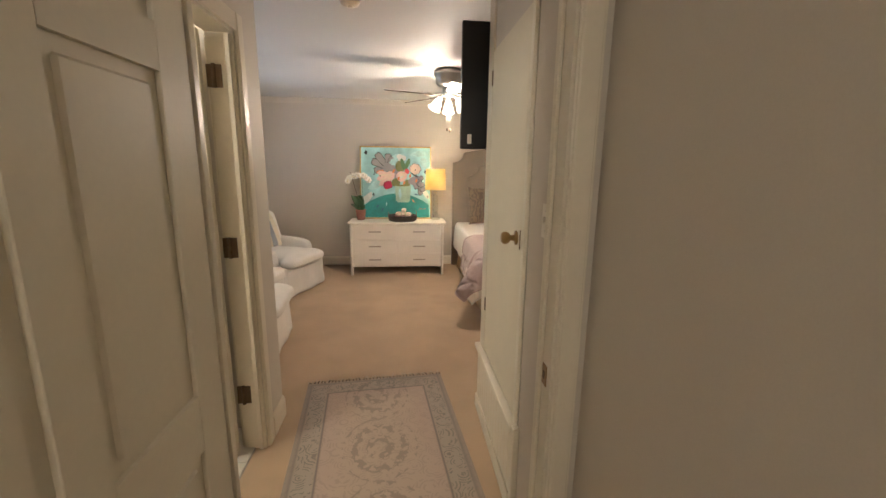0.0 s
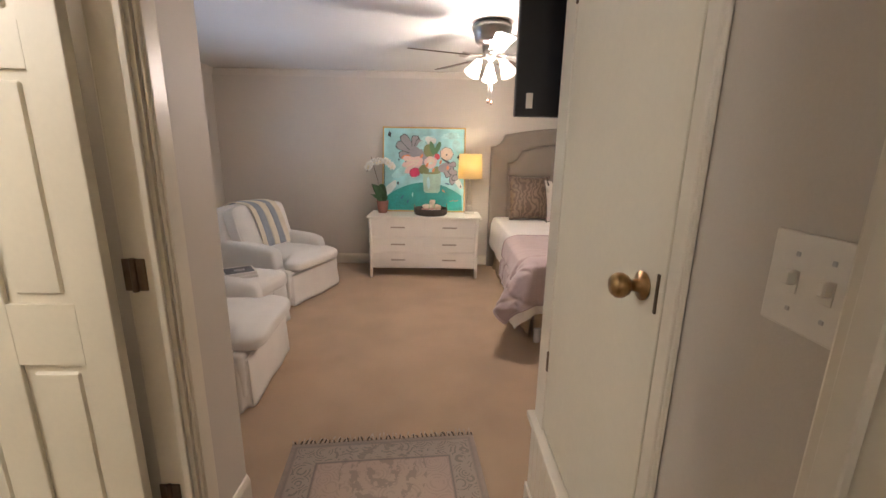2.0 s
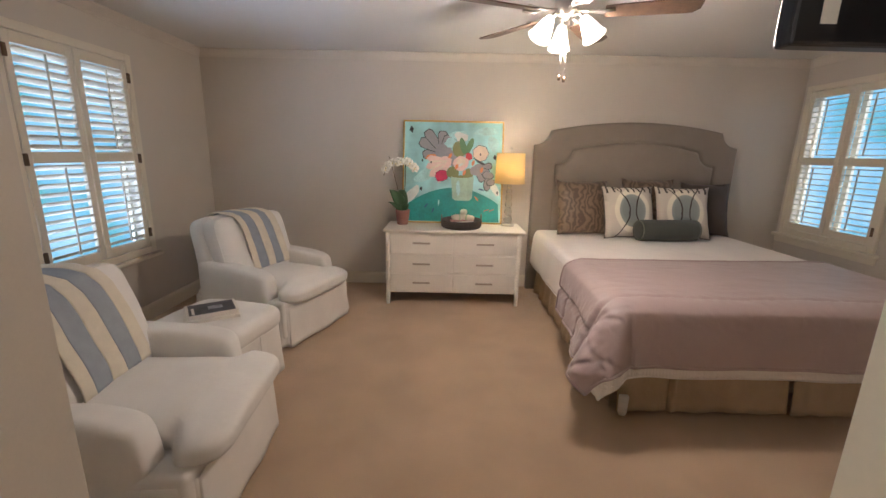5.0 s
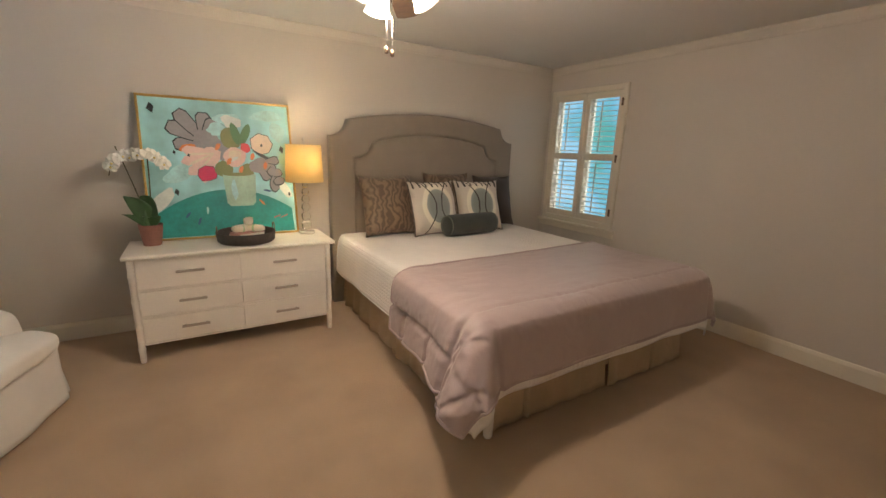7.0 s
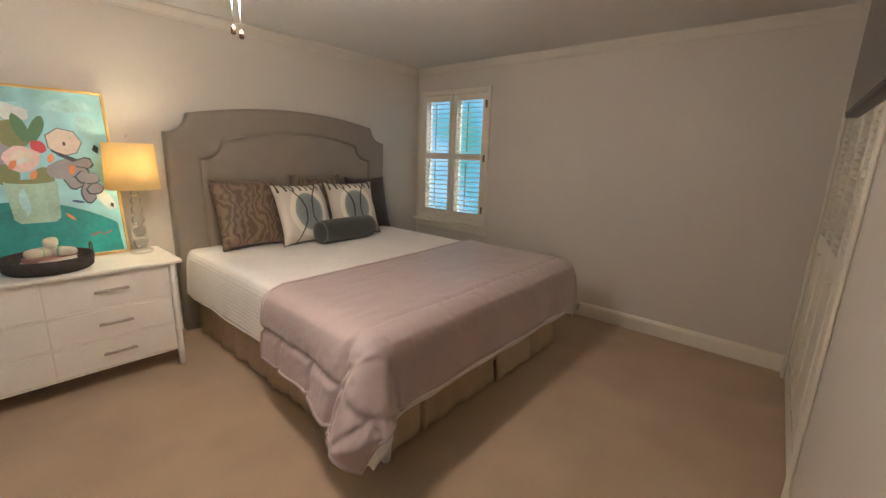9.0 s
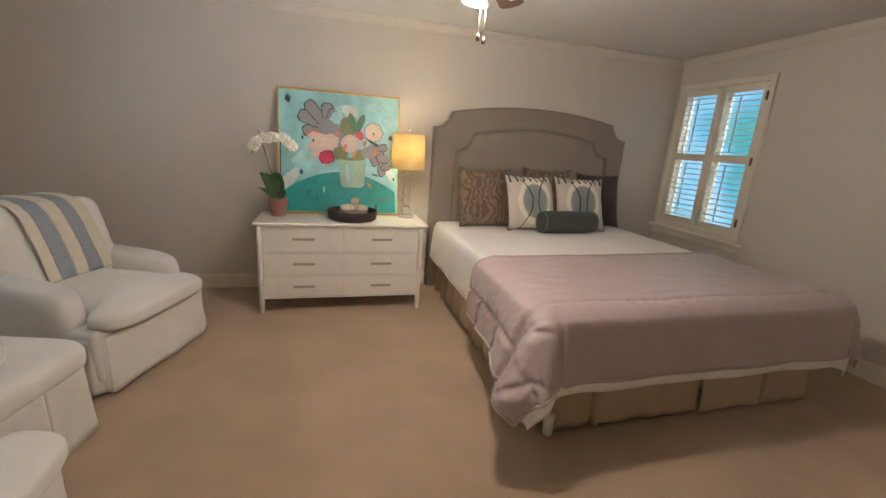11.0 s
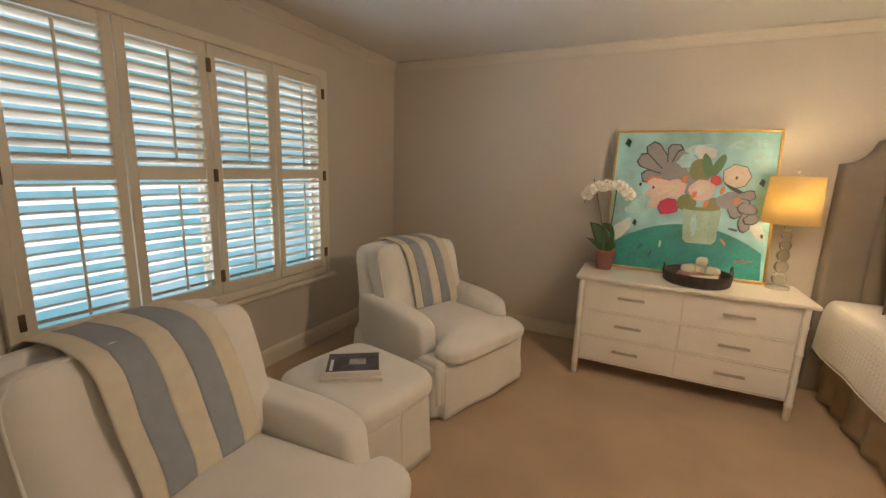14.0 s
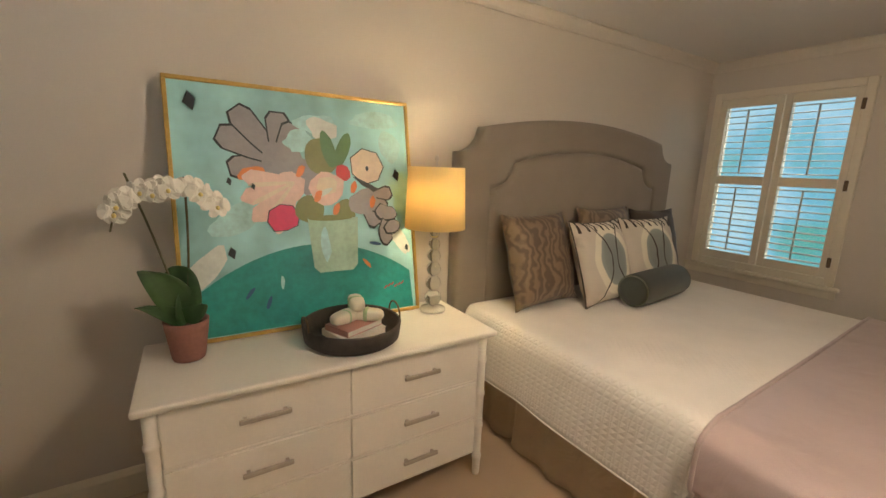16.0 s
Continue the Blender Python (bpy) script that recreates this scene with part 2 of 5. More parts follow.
wall_x("wall_closet_side", 3.82, 3.96, 1.5, YS - 0.12, H, [], "plain painted closet side wall")



# ---- windows with plantation shutters ----
def shutter_window(name, x, side, y0, y1, z0, z1, panels, tilt, label):
    """A window in a wall along y; side +1: the room lies towards +x."""
    s = side
    w = tagged(new(name), label, "window", kind="structure")
    w.empty_display_size = 0.1
    f = 0.05

    def bx(b, xa, ya, za, xb, yb, zb, bev=0.0):
        add_box(b, min(x + s * xa, x + s * xb), ya, za, max(x + s * xa, x + s * xb), yb, zb, bev, 1)
    for a in ((y0 - f, z0 - f, y0 + 0.008, z1 + f), (y1 - 0.008, z0 - f, y1 + f, z1 + f), (y0 + 0.008, z1 - 0.008, y1 - 0.008, z1 + f), (y0 + 0.008, z0 - f, y1 - 0.008, z0 + 0.008)):
        bm = bmesh.new()
        bx(bm, 0.001, a[0], a[1], 0.03, a[2], a[3], 0.005)
        part("window_frame", bm, TRIM, w)
    bm = bmesh.new()
    bx(bm, 0.001, y0 - 0.09, z0 - f - 0.035, 0.065, y1 + 0.09 if s > 0 else YN - 0.004, z0 - f - 0.003, 0.008)
    part("window_sill", bm, TRIM, w)
    if s < 0:
        bm = bmesh.new()
        bx(bm, 0.001, y0 - 0.07, z0 - f - 0.10, 0.018, YN - 0.004, z0 - f - 0.037, 0.006)
        part("window_apron", bm, TRIM, w)
    for k in range(3):
        yy = y0 + (y1 - y0) * k / 2
        bm = bmesh.new()
        bx(bm, -0.12, max(y0, yy - 0.025), z0, -0.09, min(y1, yy + 0.025), z1)
        part("sash_stile", bm, TRIM, w)
    for zz in (z0, (z0 + z1) / 2 - 0.02, z1 - 0.04):
        bm = bmesh.new()
        bx(bm, -0.088, y0, zz, -0.07, y1, zz + 0.04)
        part("sash_rail", bm, TRIM, w)
    pw = (y1 - y0) / panels
    zmid = z0 + (z1 - z0) * 0.508
    st, rl = 0.048, 0.078
    for k in range(panels):
        a, b = y0 + k * pw + 0.004, y0 + (k + 1) * pw - 0.004
        fr = bmesh.new()
        bx(fr, -0.012, a, z0 + 0.010, 0.018, a + st, z1 - 0.010, 0.003)
        bx(fr, -0.012, b - st, z0 + 0.010, 0.018, b, z1 - 0.010, 0.003)
        for za, zb in ((z0 + 0.010, z0 + rl), (zmid - 0.036, zmid + 0.036), (z1 - rl, z1 - 0.010)):
            bx(fr, -0.0115, a + st, za, 0.0175, b - st, zb, 0.003)
        panel = part("shutter_panel", fr, TRIM, w)
        sl = 0.5 * 0.064
        proto = None
        for za, zb in ((z0 + rl, zmid - 0.036), (zmid + 0.036, z1 - rl)):
            n = 11
            for i in range(n):
                zc = za + (zb - za) * (i + 0.5) / n
                if proto is None:
                    lb = bmesh.new()
                    prof = [(-sl, 0), (-sl * 0.5, 0.0045), (sl * 0.5, 0.0045), (sl, 0), (sl * 0.5, -0.0045), (-sl * 0.5, -0.0045)]
                    ends = [[lb.verts.new((p[0], yy - (a + b) / 2, p[1])) for p in prof] for yy in (a + st + 0.001, b - st - 0.001)]
                    for q in range(6):
                        lb.faces.new((ends[0][q], ends[0][(q + 1) % 6], ends[1][(q + 1) % 6], ends[1][q]))
                    lb.faces.new(ends[0])
                    lb.faces.new(ends[1])
                    proto = mesh_of("slat", lb, TRIM, False)
                ob = new("slat", proto)
                ob.parent = panel
                ob.matrix_basis = pose(x + s * 0.003, (a + b) / 2, zc, 0, s * tilt + random.uniform(-1.5, 1.5), 0)
            rod = bmesh.new()
            bx(rod, 0.036, (a + b) / 2 - 0.006, za + 0.02, 0.046, (a + b) / 2 + 0.006, zb - 0.03, 0.002)
            part("tilt_rod", rod, TRIM, panel)
    for yy in ([y0 + pw * 2 * k for k in range(panels // 2 + 1)] if panels > 2 else [y0]):
        for zz in (z0 + 0.13, (z0 + z1) / 2, z1 - 0.13):
            hb = bmesh.new()
            bx(hb, 0.019, yy - 0.012, zz - 0.038, 0.036, yy + 0.012, zz + 0.038, 0.003)
            part("hinge", hb, BRONZE, w, "dark bronze hinge")
    pane = bmesh.new()
    bx(pane, -0.108, y0 + 0.004, z0 + 0.004, -0.104, y1 - 0.004, z1 - 0.004)
    p = part("pane", pane, GLASS, w)
    p.visible_shadow = False
    return w


shutter_window("window_1", XW, 1, *WIN_W, 4, -34.0, "white plantation shutters with tilted slats on a wide window")
shutter_window("window_2", XE, -1, *WIN_E, 2, 4.0, "white plantation shutters with open slats on a narrow window")


# ---- mouldings ----
def prism(profile, p0, p1, inward):
    """A moulding of that (out, up) profile from p0 to p1 on a wall whose room side is inward."""
    bm = bmesh.new()
    ends = [[bm.verts.new((p[0] + inward[0] * o, p[1] + inward[1] * o, u)) for o, u in profile] for p in (p0, p1)]
    n = len(profile)
    for i in range(n):
        bm.faces.new((ends[0][i], ends[0][(i + 1) % n], ends[1][(i + 1) % n], ends[1][i]))
    bm.faces.new(ends[0])
    bm.faces.new(ends[1])
    return bm


BASE = [(0.001, 0.001), (0.016, 0.001), (0.016, 0.105), (0.012, 0.118), (0.007, 0.130), (0.001, 0.134)]
CROWN = [(0.001, H - 0.075), (0.010, H - 0.075), (0.014, H - 0.060), (0.030, H - 0.040), (0.048, H - 0.022), (0.055, H - 0.012), (0.055, H - 0.001), (0.001, H - 0.001)]
RUNS = [((XW, YN), (XE, YN), (0, -1)), ((XW, YSW), (XW, YN), (1, 0)), ((XE, YS), (XE, YN), (-1, 0)), ((-2.44, YSW), (-0.43, YSW), (0, 1))]
for a, b, n in RUNS:
    setting("baseboard", prism(BASE, a, b, n), TRIM, "cream painted baseboard along the wall", "baseboard")
    setting("crown_moulding", prism(CROWN, a, b, n), CROWN_PAINT, "slim cream crown moulding under the ceiling", "moulding")
for a, b, n in (((0.82, YS), (2.18, YS), (0, 1)), ((3.76, YS), (3.80, YS), (0, 1))):
    setting("baseboard", prism(BASE, a, b, n), TRIM, "cream painted baseboard along the wall", "baseboard").matrix_basis = SKEW
for a, b, n in (((-0.43, 1.99), (-0.43, YSW), (1, 0)), ((0.89, -2.5), (0.89, 0.86), (-1, 0))):
    setting("baseboard", prism(BASE, a, b, n), TRIM, "cream painted baseboard along the wall", "baseboard")
setting("crown_moulding", prism(CROWN, (0.82, YS), (XE, YS), (0, 1)), CROWN_PAINT, "slim cream crown moulding under the ceiling", "moulding").matrix_basis = SKEW


def casing_bar(bm, axis, lo, hi, at, wall, out, width, z0=None):
    """One fluted casing bar: three stepped boxes."""
    for w, d in ((width, 0.012), (width * 0.78, 0.017)):
        c = at
        x0, x1 = sorted((wall + out * 0.001, wall + out * d))
        if axis == "y":
            add_box(bm, x0, c - w / 2, lo, x1, c + w / 2, hi, 0.0045, 2)
        elif axis == "x":
            add_box(bm, c - w / 2, x0, lo, c + w / 2, x1, hi, 0.0045, 2)


def door_frame(name, axis, a, b, top, wall0, wall1, label, width=0.085):
    """Jambs, head and casings round an opening from a to b in a wall between wall0 and wall1."""
    root = tagged(new(name), label, "door frame", kind="structure")
    root.empty_display_size = 0.1
    for j in ((a, a + 0.014), (b - 0.014, b)):
        if axis == "y":
            part("jamb", box(wall0 + 0.002, j[0], 0.002, wall1 - 0.002, j[1], top), TRIM, root)
        else:
            part("jamb", box(j[0], wall0 + 0.002, 0.002, j[1], wall1 - 0.002, top), TRIM, root)
    if axis == "y":
        part("head", box(wall0 + 0.002, a + 0.014, top - 0.014, wall1 - 0.002, b - 0.014, top), TRIM, root)
    else:
        part("head", box(a + 0.014, wall0 + 0.002, top - 0.014, b - 0.014, wall1 - 0.002, top), TRIM, root)
    for wall, out in ((wall1, 1), (wall0, -1)):
        for c in (a - width / 2 + 0.006, b + width / 2 - 0.006):
            bm = bmesh.new()
            casing_bar(bm, axis, 0.002, top + width - 0.008, c, wall, out, width)
            part("casing", bm, TRIM, root)
        bm = bmesh.new()
        x0, x1 = sorted((wall + out * 0.001, wall + out * 0.016))
        if axis == "y":
            add_box(bm, x0, a + 0.007, top - 0.004, x1, b - 0.007, top + width - 0.012, 0.003, 1)
        else:
            add_box(bm, a + 0.007, x0, top - 0.004, b - 0.007, x1, top + width - 0.012, 0.003, 1)
        part("head_casing", bm, TRIM, root)
    return root


bath_frame = door_frame("door_frame_1", "y", 1.20, 1.90, 2.13, -0.55, -0.43, "cream painted bathroom door frame with fluted casing")
entry_frame = door_frame("door_frame_2", "x", -0.245, 0.80, 2.05, 0.95, 1.07, "cream painted entry door frame with strike plate", 0.075)
part("strike_plate", box(0.7825, 0.980, 0.845, 0.7855, 1.018, 0.915, 0.001, 1), BRASS, entry_frame, "small brass strike plate")
part("door_stop", box(0.773, 1.02, 0.003, 0.7855, 1.05, 2.03, 0.002, 1), TRIM, entry_frame)
part("latch_hole", box(0.7805, 0.992, 0.868, 0.7824, 1.006, 0.892), BRONZE, entry_frame)
part("door_stop", box(-0.2305, 1.02, 0.003, -0.218, 1.05, 2.03, 0.002, 1), TRIM, entry_frame)
part("door_stop", box(-0.465, 1.872, 0.003, -0.445, 1.885, 2.11, 0.002, 1), TRIM, bath_frame)


def panel_door(name, w, h, t, columns, rows, m, material, label, knob_side=1, sides=(1, -1)):
    """A framed door from x = 0 (hinge) to w, its panels sunk between raised mouldings."""
    d = tagged(new(name), label, "door", kind="structure")
    d.empty_display_size = 0.1
    d.matrix_basis = m
    bm = bmesh.new()
    xs, zs = [0], [0]
    for a, b in columns:
        xs += [a, b]
    for a, b in rows:
        zs += [a, b]
    xs.append(w), zs.append(h)
    for i in range(0, len(xs), 2):
        add_box(bm, xs[i], -t / 2, 0, xs[i + 1], t / 2, h, 0.002, 1)
    for a, b in columns:
        for i in range(0, len(zs), 2):
            add_box(bm, a, -t / 2 + 0.0005, zs[i], b, t / 2 - 0.0005, zs[i + 1])
    part("door_leaf", bm, material, d)
    for a, b in columns:
        for lo, hi in rows:
            pm = bmesh.new()
            add_box(pm, a - 0.002, -t / 2 + 0.012, lo - 0.002, b + 0.002, t / 2 - 0.012, hi + 0.002)
            add_box(pm, a + 0.028, -t / 2 + 0.005, lo + 0.028, b - 0.028, t / 2 - 0.005, hi - 0.028, 0.0065, 1)
            part("panel", pm, material, d)
    return d


def hinge(parent, x, y, z, rz=0):
    h = part("hinge", box(-0.034, -0.004, -0.05, 0.034, 0.002, 0.05, 0.0015, 1), BRONZE, parent, "dark bronze butt hinge", m=pose(x, y, z, 0, 0, rz))
    part("knuckle", tube([(0, -0.006, -0.052), (0, -0.006, 0.052)], 0.009, 10), BRONZE, h)
    return h


bath_door = panel_door("door_1", 0.68, 2.10, 0.035, [(0.10, 0.29), (0.39, 0.58)], [(0.22, 0.86), (1.05, 1.68), (1.79, 1.99)], pose(-0.555, 1.825, 0.012, 0, 0, 181), DOOR, "open cream six-panel bathroom door on dark hinges")
for z in (0.33, 1.13, 1.93):
    hinge(bath_frame, -0.525, 1.884, z, 0)
entry_door = panel_door("door_2", 0.93, 2.02, 0.036, [(0.125, 0.425), (0.525, 0.80)], [(0.20, 0.80), (0.953, 1.722), (1.82, 1.92)], pose(-0.203, 0.925, 0.012, 0, 0, -90), DOOR, "open cream six-panel entry door with brass knob")
kn = part("door_knob", lathe([(0.001, 0.0), (0.032, 0.001), (0.032, 0.006), (0.012, 0.010), (0.011, 0.030), (0.022, 0.038), (0.029, 0.050), (0.027, 0.062), (0.016, 0.069), (0.001, 0.070)], 20), BRASS, entry_door, "round brass knob", True, pose(0.875, 0.018, 0.90, -90))

# raised cupboard in the entry with beadboard below
cup = tagged(new("door_3"), "closed cream cupboard door above a beadboard panel", "cupboard door", kind="structure")
part("door_leaf", box(0.808, 1.415, 0.455, 0.838, 2.095, 2.135, 0.004), DOOR, cup)
kb = part("door_knob", lathe([(0.001, 0.0), (0.03, 0.001), (0.031, 0.006), (0.014, 0.010), (0.012, 0.028), (0.021, 0.034), (0.027, 0.046), (0.026, 0.058), (0.019, 0.066), (0.001, 0.067)], 20), BRASS, cup, "aged brass knob", True, pose(0.808, 1.49, 1.245, 0, -90, 0))
part("latch_plate", box(0.8055, 1.432, 1.205, 0.8085, 1.440, 1.285), BRONZE, cup)
for z in (0.74, 2.0):
    part("hinge", box(0.803, 2.088, z - 0.04, 0.812, 2.104, z + 0.04, 0.003, 1), BRONZE, cup, "small dark hinge")
bm = bmesh.new()
casing_bar(bm, "y", 0.40, H - 0.05, 1.385, 0.82, -1, 0.05)
setting("trim", bm, TRIM, "cream painted cupboard trim", "trim")
bm = bmesh.new()
add_box(bm, 0.808, 2.105, 0.40, 0.8195, YS, H - 0.02, 0.002, 1)
setting("trim", bm, TRIM, "cream painted corner trim beside the cupboard", "trim")
wain = tagged(new("wainscot"), "white beadboard panel with a moulded cap", "wainscot", kind="structure")
for k in range(14):
    y = 1.37 + k * (YS - 1.37) / 14
    part("bead_board", box(0.797, y + 0.0015, 0.003, 0.8195, y + (YS - 1.37) / 14 - 0.0015, 0.405, 0.004, 1), TRIM, wain)
part("cap", box(0.778, 1.36, 0.407, 0.8195, YS + 0.02, 0.436, 0.006), TRIM, wain)
part("end_post", box(0.79, 1.335, 0.003, 0.8195, 1.368, 0.44, 0.005), TRIM, wain)
part("plinth", box(0.785, 1.372, 0.003, 0.7965, YS, 0.09, 0.003, 1), TRIM, wain)

sw = thing("light_switch", pose(0.8195, 1.138, 1.360), "white double toggle switch plate on the entry wall", "light switch")
part("plate", box(-0.006, -0.062, -0.060, -0.0005, 0.062, 0.060, 0.003), WHITE, sw)
for y in (-0.023, 0.023):
    part("toggle", box(-0.017, y - 0.005, -0.004, -0.005, y + 0.005, 0.014, 0.002, 1), WHITE, sw)
    part("toggle_surround", box(-0.0072, y - 0.007, -0.014, -0.0055, y + 0.007, 0.014, 0.0006, 1), WHITE, sw)
    for z in (-0.034, 0.034):
        part("screw", box(-0.0075, y - 0.003, z - 0.003, -0.0055, y + 0.003, z + 0.003, 0.0008, 1), NICKEL, sw)

# louvred closet doors on the south wall
closet = tagged(new("door_4"), "closed cream louvred bifold closet doors", "closet door", kind="structure")
closet.matrix_basis = SKEW
slat_mesh = mesh_of("slat", box(-0.142, -0.014, -0.003, 0.142, 0.014, 0.003), TRIM)
for k in range(4):
    x0 = 2.265 + k * 0.3535
    fr = bmesh.new()
    add_box(fr, x0, YS - 0.035, 0.02, x0 + 0.035, YS - 0.005, 2.02, 0.002, 1)
    add_box(fr, x0 + 0.315, YS - 0.035, 0.02, x0 + 0.35, YS - 0.005, 2.02, 0.002, 1)
    for za, zb in ((0.02, 0.14), (0.98, 1.08), (1.93, 2.02)):
        add_box(fr, x0 + 0.035, YS - 0.0345, za, x0 + 0.315, YS - 0.0055, zb)
    leaf = part("door_leaf", fr, TRIM, closet)
    part("panel", box(x0 + 0.035, YS - 0.028, 0.14, x0 + 0.315, YS - 0.012, 0.98, 0.002, 1), TRIM, leaf)
    for i in range(22):
        ob = new("slat", slat_mesh)
        ob.parent = leaf
        ob.matrix_basis = pose(x0 + 0.175, YS - 0.02, 1.10 + i * 0.0385, 40)
for x0, z in ((2.59, 0.98), (3.33, 0.98)):
    part("door_knob", lathe([(0.001, 0.0), (0.011, 0.001), (0.007, 0.008), (0.008, 0.016), (0.015, 0.024), (0.012, 0.032), (0.001, 0.034)], 16), DOOR, closet, "small painted knob", True, pose(x0, YS - 0.006, z, -90))
for c in (2.225, 3.715):
    bm = bmesh.new()
    casing_bar(bm, "x", 0.002, 2.10, c, YS, 1, 0.07)
    setting("trim", bm, TRIM, "cream painted closet casing", "trim").matrix_basis = SKEW
setting("trim", box(2.261, YS + 0.001, 2.03, 3.679, YS + 0.016, 2.10, 0.003), TRIM, "cream painted closet casing", "trim").matrix_basis = SKEW

# bathroom floor tiles
bath_floor = setting("bath_floor", box(-2.5, -0.1, 0.0005, -0.49, 2.08, 0.004), GROUT, "white tiled bathroom floor", "tile floor")
tile_mesh = mesh_of("tile", box(-0.148, -0.148, 0.0, 0.148, 0.148, 0.007, 0.002, 1), TILE)
for i in range(6):
    for j in range(7):
        t = new("tile", tile_mesh)
        t.parent = bath_floor
        t.location = (-0.645 - i * 0.30, 1.92 - j * 0.30, 0.002)


# ---- outdoors ----
def leafy_backdrop():
    # Glowing sheets stand in for the daylit garden, its brightness put into their colour.
    m = bpy.data.materials.new("garden_glow_sheet")
    m.use_nodes = True
    nt = m.node_tree
    nt.nodes.clear()
    out, em = nt.nodes.new("ShaderNodeOutputMaterial"), nt.nodes.new("ShaderNodeEmission")
    n, r, tc = nt.nodes.new("ShaderNodeTexNoise"), nt.nodes.new("ShaderNodeValToRGB"), nt.nodes.new("ShaderNodeTexCoord")
    n.inputs["Scale"].default_value, n.inputs["Detail"].default_value = 0.9, 6
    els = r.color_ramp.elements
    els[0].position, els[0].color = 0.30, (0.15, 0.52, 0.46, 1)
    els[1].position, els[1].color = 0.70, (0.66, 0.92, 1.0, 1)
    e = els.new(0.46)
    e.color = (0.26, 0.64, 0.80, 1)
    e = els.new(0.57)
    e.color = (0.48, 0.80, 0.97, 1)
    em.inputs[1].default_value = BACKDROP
    nt.links.new(tc.outputs["Object"], n.inputs["Vector"])
    nt.links.new(n.outputs["Fac"], r.inputs[0])
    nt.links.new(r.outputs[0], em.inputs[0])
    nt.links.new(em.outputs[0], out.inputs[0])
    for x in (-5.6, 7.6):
        setting("backdrop", box(x, -10, -0.5, x + 0.2, 20, 4.5), m, "glowing painted sheet of garden trees and pale sky", "garden")


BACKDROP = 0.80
leafy_backdrop()


# ---- dresser ----
def dresser():
    d = thing("dresser", pose(0, 0, 0), "white painted six-drawer dresser with bamboo-turned legs", "dresser")
    x0, x1, y0, y1, top = -0.425, 0.872, 5.495, 5.99, 0.755
    part("top", box(x0 - 0.03, y0 - 0.025, top - 0.026, x1 + 0.043, y1 + 0.01, top, 0.008), WHITE, d)
    part("body", box(x0 + 0.012, y0 + 0.022, 0.125, x1 - 0.012, y1 - 0.005, top - 0.027), WHITE, d)
    for x in (x0 + 0.012, x1 - 0.012):
        for y in (y0 + 0.012, y1 - 0.015):
            prof = [(0.001, 0.001), (0.016, 0.001), (0.019, 0.02)]
            for z in (0.10, 0.27, 0.44, 0.61):
                prof += [(0.0195, z - 0.012), (0.0235, z - 0.006), (0.0235, z + 0.006), (0.0195, z + 0.012)]
            prof += [(0.0195, top - 0.028), (0.001, top - 0.028)]
            part("leg", lathe(prof, 14, (x, y)), WHITE, d, smooth=True)
    for z in (0.128, 0.319, 0.509):
        part("rail", box(x0 + 0.03, y0 + 0.012, z - 0.008, x1 - 0.03, y0 + 0.0215, z + 0.006, 0.003, 1), WHITE, d)
    xm = (x0 + x1) / 2
    for a, b in ((x0 + 0.036, xm - 0.004), (xm + 0.004, x1 - 0.036)):
        for z0, z1 in ((0.137, 0.310), (0.328, 0.500), (0.518, 0.724)):
            dr = part("drawer", box(a, y0 + 0.008, z0, b, y0 + 0.0215, z1, 0.003), WHITE, d)
            c, zc = (a + b) / 2, (z0 + z1) / 2 + 0.005
            hb = bmesh.new()
            add_box(hb, c - 0.085, y0 - 0.022, zc - 0.009, c + 0.085, y0 - 0.010, zc + 0.009, 0.004)
            for s in (-0.065, 0.065):
                add_box(hb, c + s - 0.006, y0 - 0.0105, zc - 0.005, c + s + 0.006, y0 + 0.0082, zc + 0.005)
            part("handle", hb, HANDLE, dr, "flat taupe bar handle")


HANDLE = mat("taupe_handle", (0.42, 0.36, 0.29), 0.4, 0.08, 9, 120, 0.05)
dresser()


# ---- painting ----
def paint(name, rgb, vary=0.25):
    return mat(name, rgb, 0.45, vary, 5, 45, 0.3, dist=0.003)


